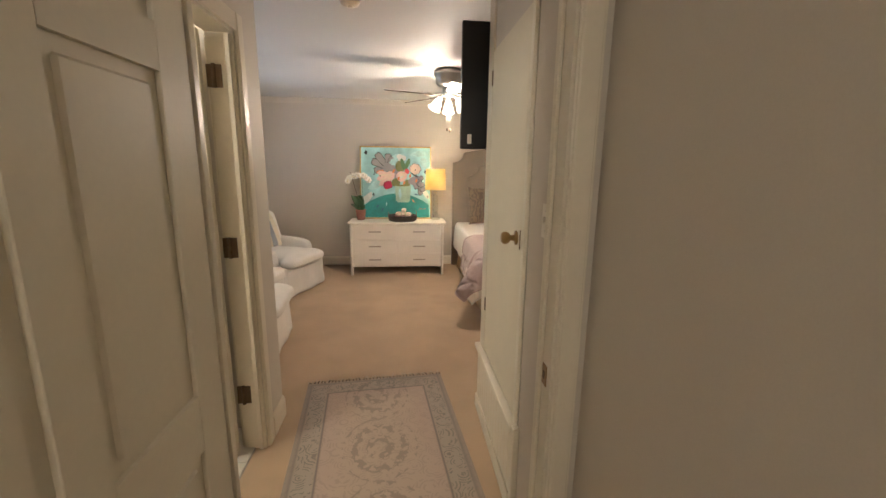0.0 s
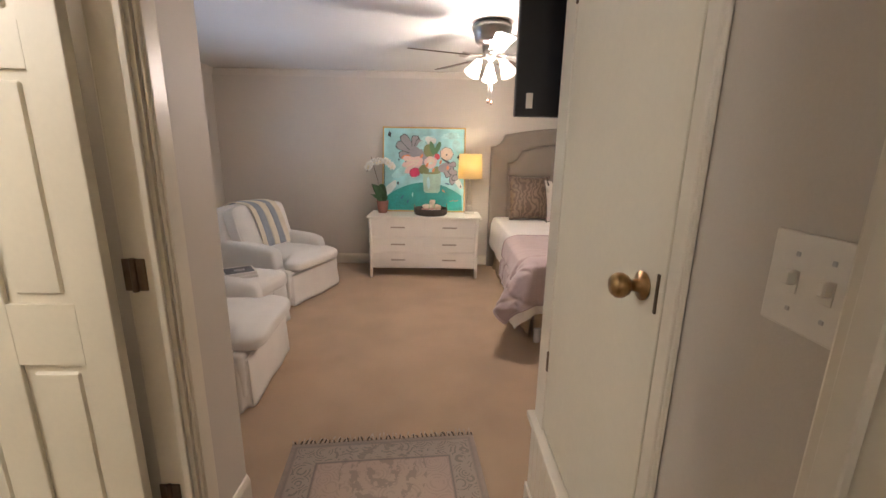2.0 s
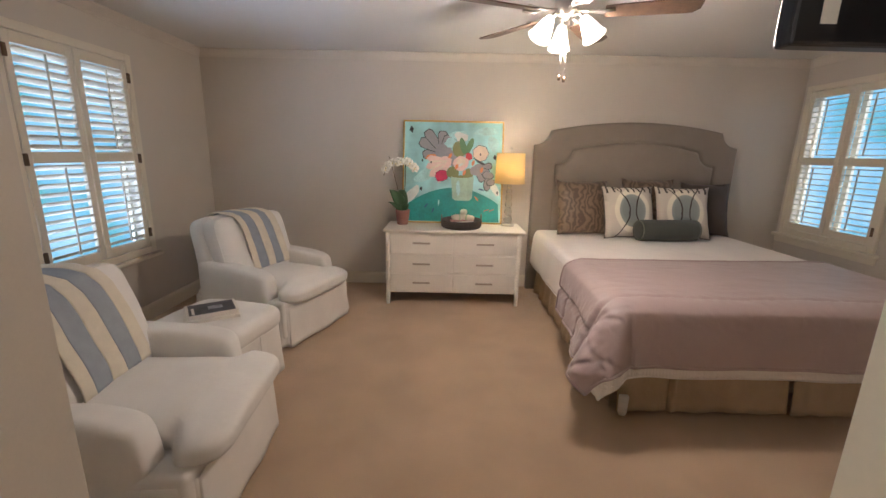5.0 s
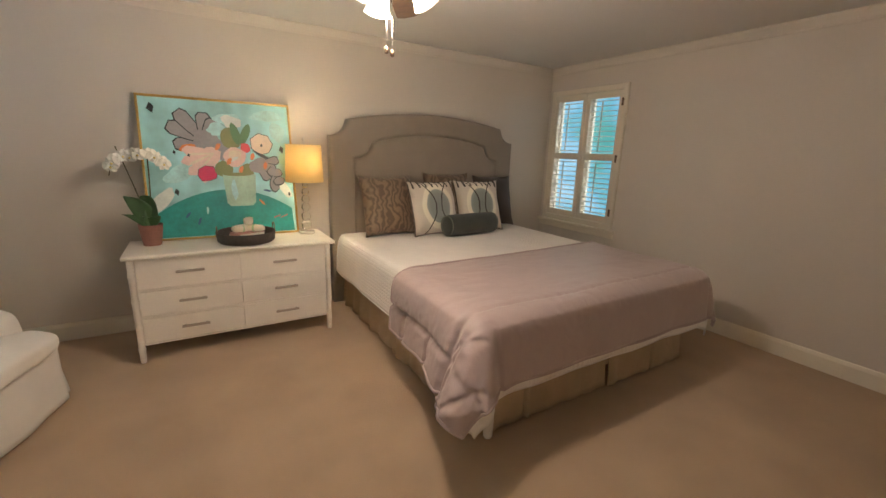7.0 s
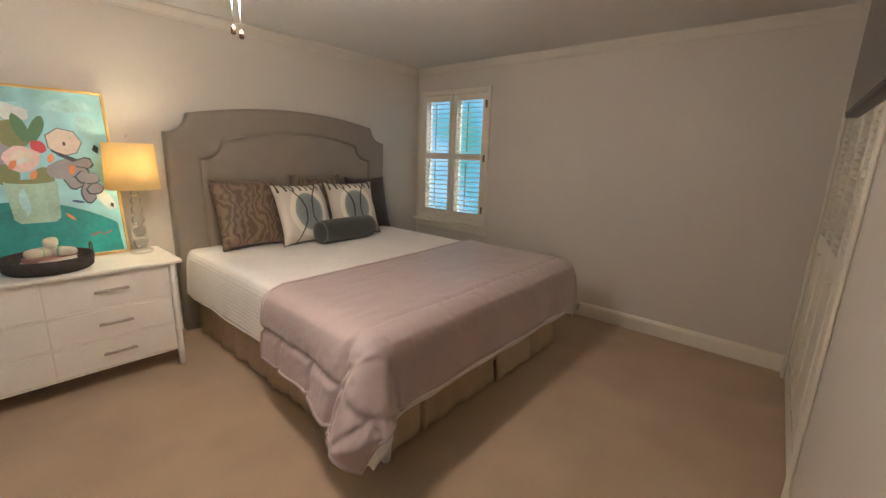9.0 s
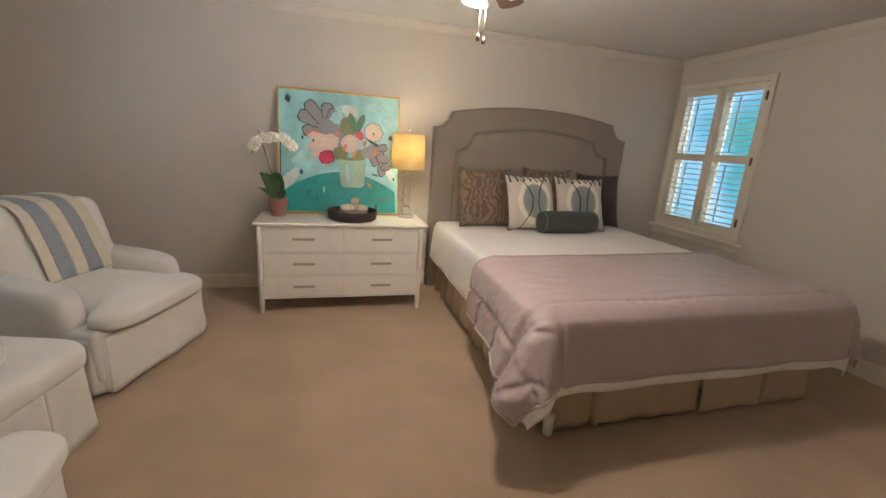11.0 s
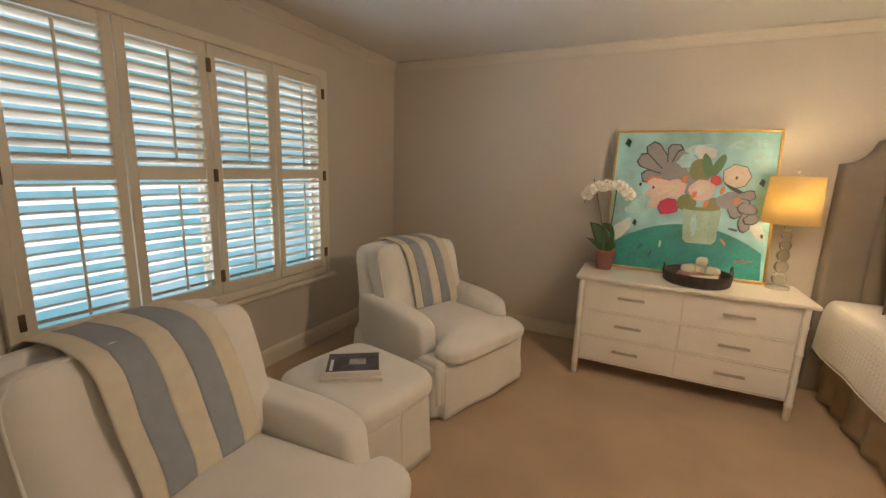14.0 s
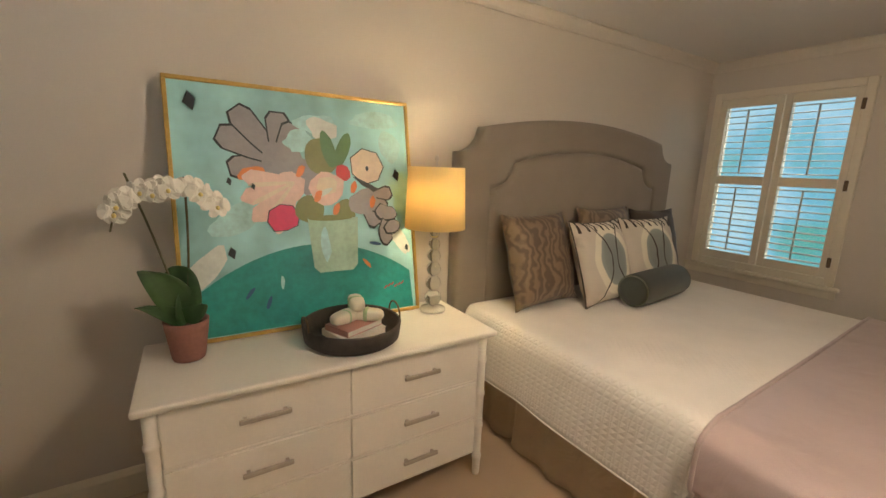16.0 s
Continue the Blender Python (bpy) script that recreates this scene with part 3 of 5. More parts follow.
def painting():
    w, h = 1.05, 1.065
    lean = math.degrees(math.asin(0.195 / 1.08))
    p = thing("painting", pose(0.205, 5.905, 0.758, -lean), "framed abstract flower painting in turquoise and pink", "painting")
    gold = mat("gold_frame", (0.62, 0.40, 0.12), 0.35, 0.2, 12, 60, 0.1, metal=0.6)
    for b in ((-w / 2, 0, w / 2, 0.016), (-w / 2, h - 0.016, w / 2, h), (-w / 2, 0.016, -w / 2 + 0.016, h - 0.016), (w / 2 - 0.016, 0.016, w / 2, h - 0.016)):
        part("frame_bar", box(b[0], -0.02, b[1], b[2], 0.02, b[3], 0.003, 1), gold, p)
    sky = mat("painted_turquoise", (0.38, 0.70, 0.71), 0.5, 0.55, 1.6, 6, 0.1, detail=3.0)
    canvas = part("canvas", box(-w / 2 + 0.014, -0.008, 0.014, w / 2 - 0.014, 0.012, h - 0.014), sky, p)
    inks = {"teal": (0.02, 0.28, 0.25), "vase": (0.38, 0.56, 0.43), "grey": (0.30, 0.29, 0.30), "ink": (0.02, 0.03, 0.035), "blush": (0.80, 0.58, 0.51), "cream": (0.78, 0.66, 0.52),
            "white": (0.70, 0.74, 0.69), "pink": (0.62, 0.02, 0.10), "red": (0.65, 0.05, 0.06), "olive": (0.20, 0.22, 0.07), "green": (0.08, 0.20, 0.07), "orange": (0.75, 0.25, 0.08), "mist": (0.44, 0.72, 0.71), "blue": (0.03, 0.10, 0.22)}
    mats = {k: paint("paint_" + k, v, 0.35 if k in ("teal", "mist", "vase") else 0.2) for k, v in inks.items()}
    level = [0.0]

    def shape(pts, ink):
        level[0] += 0.00016
        bm = bmesh.new()
        y = -0.0082 - level[0]
        vs = [bm.verts.new(((u - 0.5) * 1.005, y, v * 1.02 + 0.02)) for u, v in pts]
        f = bm.faces.new(vs)
        bmesh.ops.triangulate(bm, faces=[f])
        part("brush_shape", bm, mats[ink], canvas)

    def blob(cx, cy, rx, ry, ink, a=0.0, n=18, rough=0.12, seed=0):
        pts = []
        for i in range(n):
            t = 2 * math.pi * i / n
            k = 1 + rough * noise.noise(Vector((math.cos(t) * 1.4 + seed * 3.1, math.sin(t) * 1.4, seed)))
            x, y = rx * k * math.cos(t), ry * k * math.sin(t)
            pts.append((cx + x * math.cos(a) - y * math.sin(a), cy + x * math.sin(a) + y * math.cos(a)))
        shape(pts, ink)

    def petal(cx, cy, r, wide, a, ink, tip=0.8, line="ink"):
        """One brushed petal, narrow at the flower's heart and blunt at its end."""
        for grow, c in ((0.007, line), (0.0, ink)):
            if c is None:
                continue
            half = [(0.0, wide * 0.22), (r * 0.45, wide * 0.42), (r * 0.85, wide * 0.5), (r, wide * 0.5 * tip * 0.7)]
            ring = [(q, k + grow) for q, k in half] + [(q, -k - grow) for q, k in reversed(half)]
            ring = [(q + (grow if q > r * 0.8 else 0), k) for q, k in ring]
            shape([(cx + q * math.cos(a) - k * math.sin(a), cy + q * math.sin(a) + k * math.cos(a)) for q, k in ring], c)

    n = 24
    shape([(0.0, 0.0)] + [(0.02 + 0.96 * i / n, 0.13 + 0.215 * math.sin(math.pi * (0.02 + 0.93 * i / n)) ** 0.75) for i in range(n + 1)] + [(0.99, 0.0)], "teal")
    for x, y, rx, ry, a, ink in ((0.07, 0.27, 0.05, 0.10, -0.75, "white"), (0.20, 0.47, 0.12, 0.05, 0.5, "mist"), (0.92, 0.36, 0.035, 0.10, 0.6, "white"), (0.84, 0.92, 0.12, 0.04, 0.0, "mist"), (0.91, 0.80, 0.05, 0.08, 0.2, "mist")):
        blob(x, y, rx, ry, ink, a, 22, 0.4, x * 17)
    shape([(0.0, 0.0)] + [(0.02 + 0.96 * i / n, 0.12 + 0.215 * math.sin(math.pi * (0.02 + 0.93 * i / n)) ** 0.75) for i in range(n + 1)] + [(0.99, 0.0)], "teal")
    for a, q, wd in ((3.35, 0.20, 0.085), (2.72, 0.25, 0.10), (2.25, 0.26, 0.095), (1.55, 0.20, 0.09), (1.12, 0.17, 0.09)):
        petal(0.385, 0.715, q, wd, a, "grey")
    blob(0.40, 0.70, 0.085, 0.095, "grey", 0.3, 14, 0.3, 50)
    blob(0.49, 0.65, 0.06, 0.09, "grey", 0.2, 14, 0.3, 55)
    blob(0.27, 0.655, 0.055, 0.028, "orange", 0.2, 12, 0.4, 56)
    blob(0.55, 0.88, 0.10, 0.05, "mist", 0.1, 18, 0.5, 4)
    blob(0.58, 0.86, 0.07, 0.045, "white", -0.2, 18, 0.5, 44)
    blob(0.47, 0.80, 0.06, 0.05, "mist", 0.4, 18, 0.4, 24)
    blob(0.57, 0.74, 0.075, 0.085, "olive", 0.1, seed=6)
    for x, a in ((0.60, 0.25), (0.67, -0.40)):
        blob(x, 0.775, 0.034, 0.085, "green", a, 12, 0.2, 7 + x)
    for k, c in ((1.06, "ink"), (1.0, "cream")):
        blob(0.785, 0.70, 0.085 * k, 0.082 * k, c, 0.0, 7, 0.08, 8)
    blob(0.785, 0.69, 0.008, 0.012, "ink", seed=9)
    blob(0.80, 0.60, 0.085, 0.012, "ink", -0.5, 12, 0.5, 61)
    blob(0.665, 0.665, 0.038, 0.040, "red", 0.2, 9, 0.3, 10)
    for a, q, wd in ((4.30, 0.24, 0.075), (3.85, 0.25, 0.075), (3.45, 0.24, 0.075), (3.05, 0.22, 0.07)):
        petal(0.45, 0.62, q, wd, a, "blush", 0.25, None)
    blob(0.41, 0.59, 0.085, 0.065, "blush", 0.5, 14, 0.3, 28)
    for a, q in ((3.62, 0.20), (4.05, 0.19), (3.22, 0.19)):
        petal(0.44, 0.62, q, 0.020, a, "cream", 0.2, None)
    for k, c in ((1.07, "ink"), (1.0, "pink")):
        blob(0.385, 0.465, 0.066 * k, 0.058 * k, c, 0.2, 8, 0.25, 14)
    blob(0.50, 0.50, 0.065, 0.06, "olive", 0.3, seed=17)
    blob(0.66, 0.48, 0.05, 0.065, "olive", -0.3, seed=18)
    blob(0.58, 0.595, 0.082, 0.075, "blush", 0.0, 14, 0.3, 16)
    blob(0.585, 0.61, 0.05, 0.042, "cream", 0.3, 12, 0.3, 29)
    blob(0.57, 0.575, 0.045, 0.012, "white", 0.5, 10, 0.3, 31)
    for a, q, wd in ((-1.05, 0.13, 0.075), (0.30, 0.15, 0.06), (-0.30, 0.12, 0.07)):
        petal(0.755, 0.535, q, wd, a, "grey")
    for x, y, rx, ry, a in ((0.865, 0.475, 0.055, 0.036, -0.2), (0.855, 0.375, 0.036, 0.060, 0.1), (0.895, 0.405, 0.045, 0.030, 0.4)):
        blob(x, y, rx + 0.007, ry + 0.007, "ink", a, 12, 0.35, x * 31)
        blob(x + 0.003, y + 0.003, rx, ry, "grey", a, 12, 0.35, x * 31)
    blob(0.755, 0.535, 0.075, 0.06, "grey", 0.2, 12, 0.3, 52)
    for x, y in ((0.47, 0.67), (0.54, 0.56), (0.71, 0.60), (0.62, 0.50), (0.80, 0.53)):
        blob(x, y, 0.032, 0.014, "orange", 0.6 + x, 10, 0.35, 19 + x)
    shape([(0.485, 0.46), (0.72, 0.46), (0.705, 0.24), (0.68, 0.215), (0.525, 0.215), (0.50, 0.24)], "vase")
    blob(0.56, 0.34, 0.022, 0.075, "mist", 0.05, 14, 0.3, 20)
    blob(0.59, 0.46, 0.10, 0.013, "olive", 0.0, seed=35)
    for x, y, a, r in ((0.06, 0.93, 0.3, 0.038), (0.17, 0.33, 0.5, 0.026), (0.18, 0.62, 0.1, 0.017), (0.93, 0.66, 0.1, 0.03), (0.965, 0.30, 0.2, 0.018), (0.27, 0.60, 0.3, 0.014)):
        shape([(x - r * 0.5, y - r * 0.2), (x + r * 0.4, y - r * 1.0), (x + r * 0.7, y + r * 0.3), (x, y + r)], "ink")
    for x, y, a, ink in ((0.23, 0.16, 0.9, "blue"), (0.30, 0.11, 1.2, "blue"), (0.36, 0.19, 1.5, "mist"), (0.80, 0.33, -0.2, "blue"), (0.75, 0.24, -0.9, "orange")):
        blob(x, y, 0.030, 0.008, ink, a, 10, 0.3, x * 9)
    for i in range(6):
        blob(0.84 + i * 0.018, 0.115 + 0.006 * (i % 3), 0.012, 0.004, "red", 0.7, 8, 0.3, i)


painting()


# ---- table lamp ----
def table_lamp():
    l = thing("table_lamp", pose(0.785, 5.85, 0.756), "lit table lamp with stacked glass balls and yellow shade", "table lamp")
    part("base", lathe([(0.001, 0), (0.065, 0), (0.068, 0.006), (0.064, 0.016), (0.02, 0.024), (0.001, 0.024)], 28), mat("pale_acrylic", (0.66, 0.62, 0.54), 0.12, 0.05), l, "pale clear disc base", True)
    for z, r in ((0.068, 0.043), (0.148, 0.040), (0.223, 0.037), (0.292, 0.034), (0.353, 0.030), (0.405, 0.024)):
        part("glass_ball", lathe([(max(0.001, r * math.sin(math.pi * i / 10)), z - r * math.cos(math.pi * i / 10)) for i in range(11)], 20), GLASS, l, smooth=True)
    for z in (0.028, 0.108, 0.186, 0.258, 0.323, 0.379):
        part("collar", lathe([(0.001, z - 0.005), (0.014, z - 0.004), (0.014, z + 0.004), (0.001, z + 0.005)], 14), NICKEL, l, smooth=True)
    part("stem", tube([(0, 0, 0.425), (0, 0, 0.765)], 0.005), NICKEL, l)
    sh = bpy.data.materials.new("yellow_shade_fabric")
    sh.use_nodes = True
    nt = sh.node_tree
    b, tr, mx = nt.nodes["Principled BSDF"], nt.nodes.new("ShaderNodeBsdfTranslucent"), nt.nodes.new("ShaderNodeMixShader")
    b.inputs["Base Color"].default_value, b.inputs["Roughness"].default_value = (0.88, 0.76, 0.46, 1), 0.9
    tr.inputs[0].default_value = (0.97, 0.79, 0.40, 1)
    mx.inputs[0].default_value = 0.55
    nt.links.new(b.outputs[0], mx.inputs[1])
    nt.links.new(tr.outputs[0], mx.inputs[2])
    nt.links.new(mx.outputs[0], nt.nodes["Material Output"].inputs[0])
    part("shade", thick(lathe([(0.152, 0.435), (0.140, 0.735)], 40, close=False), 0.002), sh, l, "warm yellow drum shade", True)
    part("finial", lathe([(0.001, 0.76), (0.009, 0.765), (0.012, 0.778), (0.007, 0.792), (0.001, 0.795)], 14), NICKEL, l, smooth=True)
    part("bulb", lathe([(0.001, 0.52), (0.014, 0.525), (0.026, 0.58), (0.022, 0.615), (0.001, 0.635)], 16), emitter("warm_bulb", (1.0, 0.72, 0.36), 6.0), l, smooth=True)


table_lamp()
lamp("table_lamp_light", "POINT", (0.785, 5.85, 1.365), 15.0, (1.0, 0.76, 0.42), 0.05)


# ---- orchid ----
def orchid():
    o = thing("orchid", pose(-0.30, 5.80, 0.756), "white orchid with two stems in a terracotta pot", "potted plant")
    clay = mat("terracotta", (0.28, 0.13, 0.10), 0.8, 0.2, 12, 90, 0.3)
    leafm = mat("orchid_leaf", (0.035, 0.085, 0.025), 0.4, 0.3, 14, 60, 0.1)
    stemm = mat("orchid_stem", (0.10, 0.09, 0.04), 0.6, 0.3, 20, 90, 0.2)
    lipm = mat("orchid_lip", (0.75, 0.62, 0.25), 0.6)
    petal = mat("orchid_petal", (0.82, 0.80, 0.72), 0.6, 0.06, 20, 90, 0.1)
    part("pot", lathe([(0.001, 0), (0.052, 0), (0.056, 0.01), (0.072, 0.125), (0.075, 0.15), (0.068, 0.15), (0.064, 0.128), (0.001, 0.126)], 28), clay, o, "dusty terracotta pot", True)
    part("soil", lathe([(0.001, 0.1265), (0.060, 0.1265), (0.05, 0.134), (0.001, 0.138)], 16), mat("bark_chips", (0.06, 0.04, 0.025), 0.95, 0.5, 60, 200, 0.8), o)
    for dx, dy, up, wide, turn in ((-0.105, -0.02, 0.225, 0.108, 0.25), (-0.125, -0.045, 0.105, 0.098, 0.5), (-0.010, 0.02, 0.225, 0.095, -0.3), (0.050, -0.03, 0.085, 0.085, -0.5), (0.02, 0.06, 0.15, 0.09, 0.9)):
        def fn(u, v, dx=dx, dy=dy, up=up, wide=wide, turn=turn):
            half = (v - 0.5) * wide * 1.28 * math.sin(math.pi * (0.05 + 0.90 * u ** 0.75)) ** 0.62
            cup = 0.5 * abs(v - 0.5) * wide * 0.5
            return Vector((dx * u ** 1.3 + half * math.cos(turn), dy * u + half * math.sin(turn) - cup, 0.128 + up * math.sin(1.45 * u) + half * dx * 1.6))
        part("leaf", thick(sheet(14, 6, fn), 0.003), leafm, o, smooth=True)
    for x1, y1, hgt in ((-0.135, -0.01, 0.56), (0.030, 0.0, 0.55)):
        pts = [(x1 * u + 0.01 * math.sin(3 * u), y1 * u, 0.12 + hgt * u) for u in [i / 8 for i in range(9)]]
        part("stake", tube(pts, 0.004, 6), stemm, o)
    for x0, z0, x1, z1 in ((-0.115, 0.60, -0.185, 0.49), (-0.115, 0.62, 0.155, 0.565)):
        pts = [(x0 + (x1 - x0) * u, -0.015 - 0.01 * u, z0 + (z1 - z0) * u + 0.055 * math.sin(math.pi * u)) for u in [i / 10 for i in range(11)]]
        part("spray", tube(pts, 0.003, 6), stemm, o)
        count = 3 if x1 < 0 else 8
        for i in range(count):
            p = Vector(pts[min(10, round(10 * (i + 0.5) / count))]) + Vector((random.uniform(-0.008, 0.008), -0.008 - 0.012 * (i % 2), random.uniform(-0.026, 0.008)))
            fl = bmesh.new()
            for k in range(5):
                t = 2 * math.pi * k / 5 + math.pi / 2 + random.uniform(-0.12, 0.12)
                q, side = Vector((math.cos(t), 0, math.sin(t))), Vector((-math.sin(t), 0, math.cos(t)))
                size, wide = (0.046, 0.027) if k in (1, 4) else (0.042, 0.017)
                ring = [fl.verts.new(q * (0.08 + 0.92 * u) * size + side * s * wide + Vector((0, -0.012 * math.sin(math.pi * u) + 0.012 * u, 0)))
                        for u, s in ((0, 0), (0.25, 0.65), (0.55, 1.0), (0.85, 0.75), (1.0, 0.25), (1.0, -0.25), (0.85, -0.75), (0.55, -1.0), (0.25, -0.65))]
                fl.faces.new(ring)
            flower = part("flower", thick(fl, 0.0015), petal, o, m=Matrix.Translation(p) @ pose(0, 0, 0, random.uniform(-15, 20), 0, random.uniform(-40, 40)))
            part("flower_lip", soft(0.007, 0.008, 0.008, 2, 2), lipm, flower, m=pose(0, -0.008, -0.006))


orchid()


# ---- tray with books and a wrapped bundle ----
def tray():
    t = thing("tray", pose(0.30, 5.70, 0.756), "dark woven round tray with ring handle on the dresser", "tray")
    dark = mat("dark_wicker", (0.045, 0.036, 0.03), 0.7, 0.4, 30, 180, 0.8)
    part("basket", lathe([(0.001, 0.0), (0.185, 0.0), (0.200, 0.012), (0.208, 0.075), (0.203, 0.082), (0.194, 0.075), (0.186, 0.018), (0.001, 0.014)], 40), dark, t, smooth=True)
    part("ring_handle", tube([(0.197 + 0.0 * i, 0.055 * math.cos(2 * math.pi * i / 20), 0.085 + 0.05 * math.sin(2 * math.pi * i / 20)) for i in range(21)], 0.004, 6), BRONZE, t)
    part("ring_handle", tube([(-0.197, 0.055 * math.cos(2 * math.pi * i / 20), 0.085 + 0.035 * math.sin(2 * math.pi * i / 20)) for i in range(21)], 0.004, 6), BRONZE, t)


tray()


def book(name, m, w, d, h, cover, label, parts=True):
    b = thing(name, m, label, "book")
    part("page_block", box(-w / 2 + 0.004, -d / 2 + 0.004, 0.0025, w / 2 - 0.004, d / 2 - 0.004, h - 0.0025), PAPER, b)
    part("cover", box(-w / 2, -d / 2, h - 0.0025, w / 2, d / 2, h, 0.001, 1), cover, b)
    part("cover", box(-w / 2, -d / 2, 0, w / 2, d / 2, 0.0025, 0.001, 1), cover, b)
    part("spine", box(-w / 2 - 0.002, -d / 2, 0, -w / 2 + 0.001, d / 2, h, 0.001, 1), cover, b)
    return b


PAPER = mat("paper", (0.78, 0.74, 0.66), 0.8, 0.08, 20, 300, 0.2)
ROSE = mat("rose_cover", (0.55, 0.30, 0.25), 0.5, 0.15)
book("book", pose(0.31, 5.70, 0.771, 0, 0, 14), 0.22, 0.16, 0.03, PAPER, "pale closed book lying in the woven tray")
book("book", pose(0.31, 5.70, 0.802, 0, 0, 24), 0.20, 0.14, 0.026, ROSE, "rose-covered closed book on another in the tray")
CLOTH = mat("cream_cloth", (0.80, 0.74, 0.58), 0.9, 0.1, 9, 300, 0.5)
RIB = mat("pale_green_ribbon", (0.45, 0.58, 0.32), 0.6, 0.15)
for x, y, a, h in ((0.27, 5.70, 25, 0.0), (0.36, 5.69, -35, 0.0), (0.32, 5.71, 80, 0.052)):
    n = thing("napkin", pose(x, y, 0.829 + h + (0 if h else 0.0), 0, 0, a), "rolled cream cloth napkin tied with green ribbon", "napkin", "napkins in the tray")
    part("roll", soft(0.075, 0.033, 0.027, 3, 6, 0.008, a), CLOTH, n, smooth=True, m=pose(0, 0, 0.027))
    part("ribbon", soft(0.012, 0.035, 0.029, 3, 4), RIB, n, "pale green ribbon", True, pose(0, 0, 0.027))


# ---- bed ----
BX0, BX1, BY0, BY1, BTOP = 1.16, 3.06, 3.80, 6.05, 0.69


def drape(x0, x1, yfoot, yhead, top, left, right, foot, off, radius, seed, puff=0.0):
    """A cloth laid over the bed: it hangs down on the two sides and the foot, its corners gathered into ears."""
    W, L = x1 - x0, yhead - yfoot

    def ear(th, at, wide):
        return math.exp(-((th - at) / wide) ** 2)

    def fn(u, v):
        sx = -left + (left + W + right) * u
        head = L - 0.10 * (1 - u) if puff else L
        sy = head - (head + foot) * v
        a = max(0.0, -sx, sx - W)
        side, hang = (-1, left) if sx < W / 2 else (1, right)
        b = max(0.0, -sy)
        cx, cy = x0 + min(max(sx, 0), W), yfoot + max(sy, 0)
        # stitched seams: a border along the sides and the foot, cross seams in the border, diagonals at the corner
        seam = 1.0
        if puff:
            seam = min(abs(a - hang + 0.17), abs(sy - 0.03))
            if a > hang - 0.17 or (a > 0 and sy < 0.03):
                seam = min(seam, abs((sy + 0.21) % 0.34 - 0.17))
            if a > 0.05 and sy < 0.03:
                seam = min(seam, abs((a * 0.8 - sy) % 0.30 - 0.15) * 0.78)
        relief = puff * (0.5 if a > 0 and sy < 0.03 else 1.0) * (1 - math.exp(-(seam / 0.017) ** 2))
        pucker = 0.011 * math.exp(-seam / 0.06) * noise.noise(Vector((sx * 27, sy * 27, seed))) if puff else 0.0
        z = top + 0.010 * noise.noise(Vector((cx * 2.2, cy * 2.2, seed))) + 0.3 * relief
        if puff:
            z += 0.005 * abs(noise.noise(Vector((cx * 5, cy * 11, seed + 3)))) + 0.5 * pucker
        if a > 0 or b > 0:
            d = math.hypot(a, b)
            th = math.atan2(b, a)
            low = min(1.0, d / 0.42)
            turn = radius * (1 - math.exp(-d / radius))
            r = off + turn + 0.03 * low
            along = cy if a > b else cx
            r += 0.010 * low * (0.5 * math.sin(along * 13 + seed) + noise.noise(Vector((along * 5, d * 2, seed))))
            drop = (d - 0.55 * turn) * (1 - (0.13 if puff else 0.10) * math.sin(2 * th) ** 2 * (1 if a > 0 and b > 0 else 0))
            if a > 0 and b > 0:
                k = low ** 1.2 * (1.0 if side < 0 else 0.45)
                r += k * (0.150 * ear(th, 0.55, 0.42) + 0.085 * ear(th, 1.12, 0.26))
            if side < 0 and a > 0:
                near = max(0.0, 1 - max(0.0, sy) / 0.50)
                r += 0.095 * near * near * (3 - 2 * near) * low * math.cos(th) ** 2
            if b > 0 and side < 0:
                near = max(0.0, 1 - max(0.0, sx) / 0.30)
                r += 0.035 * near * near * low * math.sin(th) ** 2
            r += (relief + pucker) * min(1.0, d / 0.06)
            z = max(0.016, top - drop + 0.006 * math.sin(along * 9 + seed * 2) * low)
            cx += side * r * math.cos(th)
            cy -= r * math.sin(th)
        return Vector((cx, cy, z))
    return fn


def hems(thing_, fn, radius, material, n=130):
    """Rolled hems along the four edges of a draped cloth."""
    for edge in (lambda k: (k, 1.0), lambda k: (0.0, k), lambda k: (1.0, k), lambda k: (k, 0.0)):
        part("hem", tube([fn(*edge(i / n)) for i in range(n + 1)], radius, 6), material, thing_, smooth=True)


def quilt_mat(name, rgb, cell, depth, rough, sheen=0.1):
    """Cloth with a stitched diamond relief."""
    m = mat(name, rgb, rough, 0.06, 5, 300, 0.3, sheen=sheen)
    nt = m.node_tree
    b = nt.nodes["Principled BSDF"]
    tc, mp = nt.nodes.new("ShaderNodeTexCoord"), nt.nodes.new("ShaderNodeMapping")
    mp.inputs["Rotation"].default_value = (0, 0, radians(45))
    ck = nt.nodes.new("ShaderNodeTexVoronoi")
    ck.feature, ck.distance = "F1", "CHEBYCHEV"
    ck.inputs["Scale"].default_value, ck.inputs["Randomness"].default_value = 1 / cell, 0.0
    bp = nt.nodes.new("ShaderNodeBump")
    bp.invert = True
    bp.inputs["Strength"].default_value, bp.inputs["Distance"].default_value = 0.9, depth
    nt.links.new(tc.outputs["Object"], mp.inputs[0])
    nt.links.new(mp.outputs[0], ck.inputs["Vector"])
    nt.links.new(ck.outputs["Distance"], bp.inputs["Height"])
    old = b.inputs["Normal"].links[0].from_socket
    nt.links.new(old, bp.inputs["Normal"])
    nt.links.new(bp.outputs[0], b.inputs["Normal"])
    return m


HBX, HBW = 2.115, 1.05


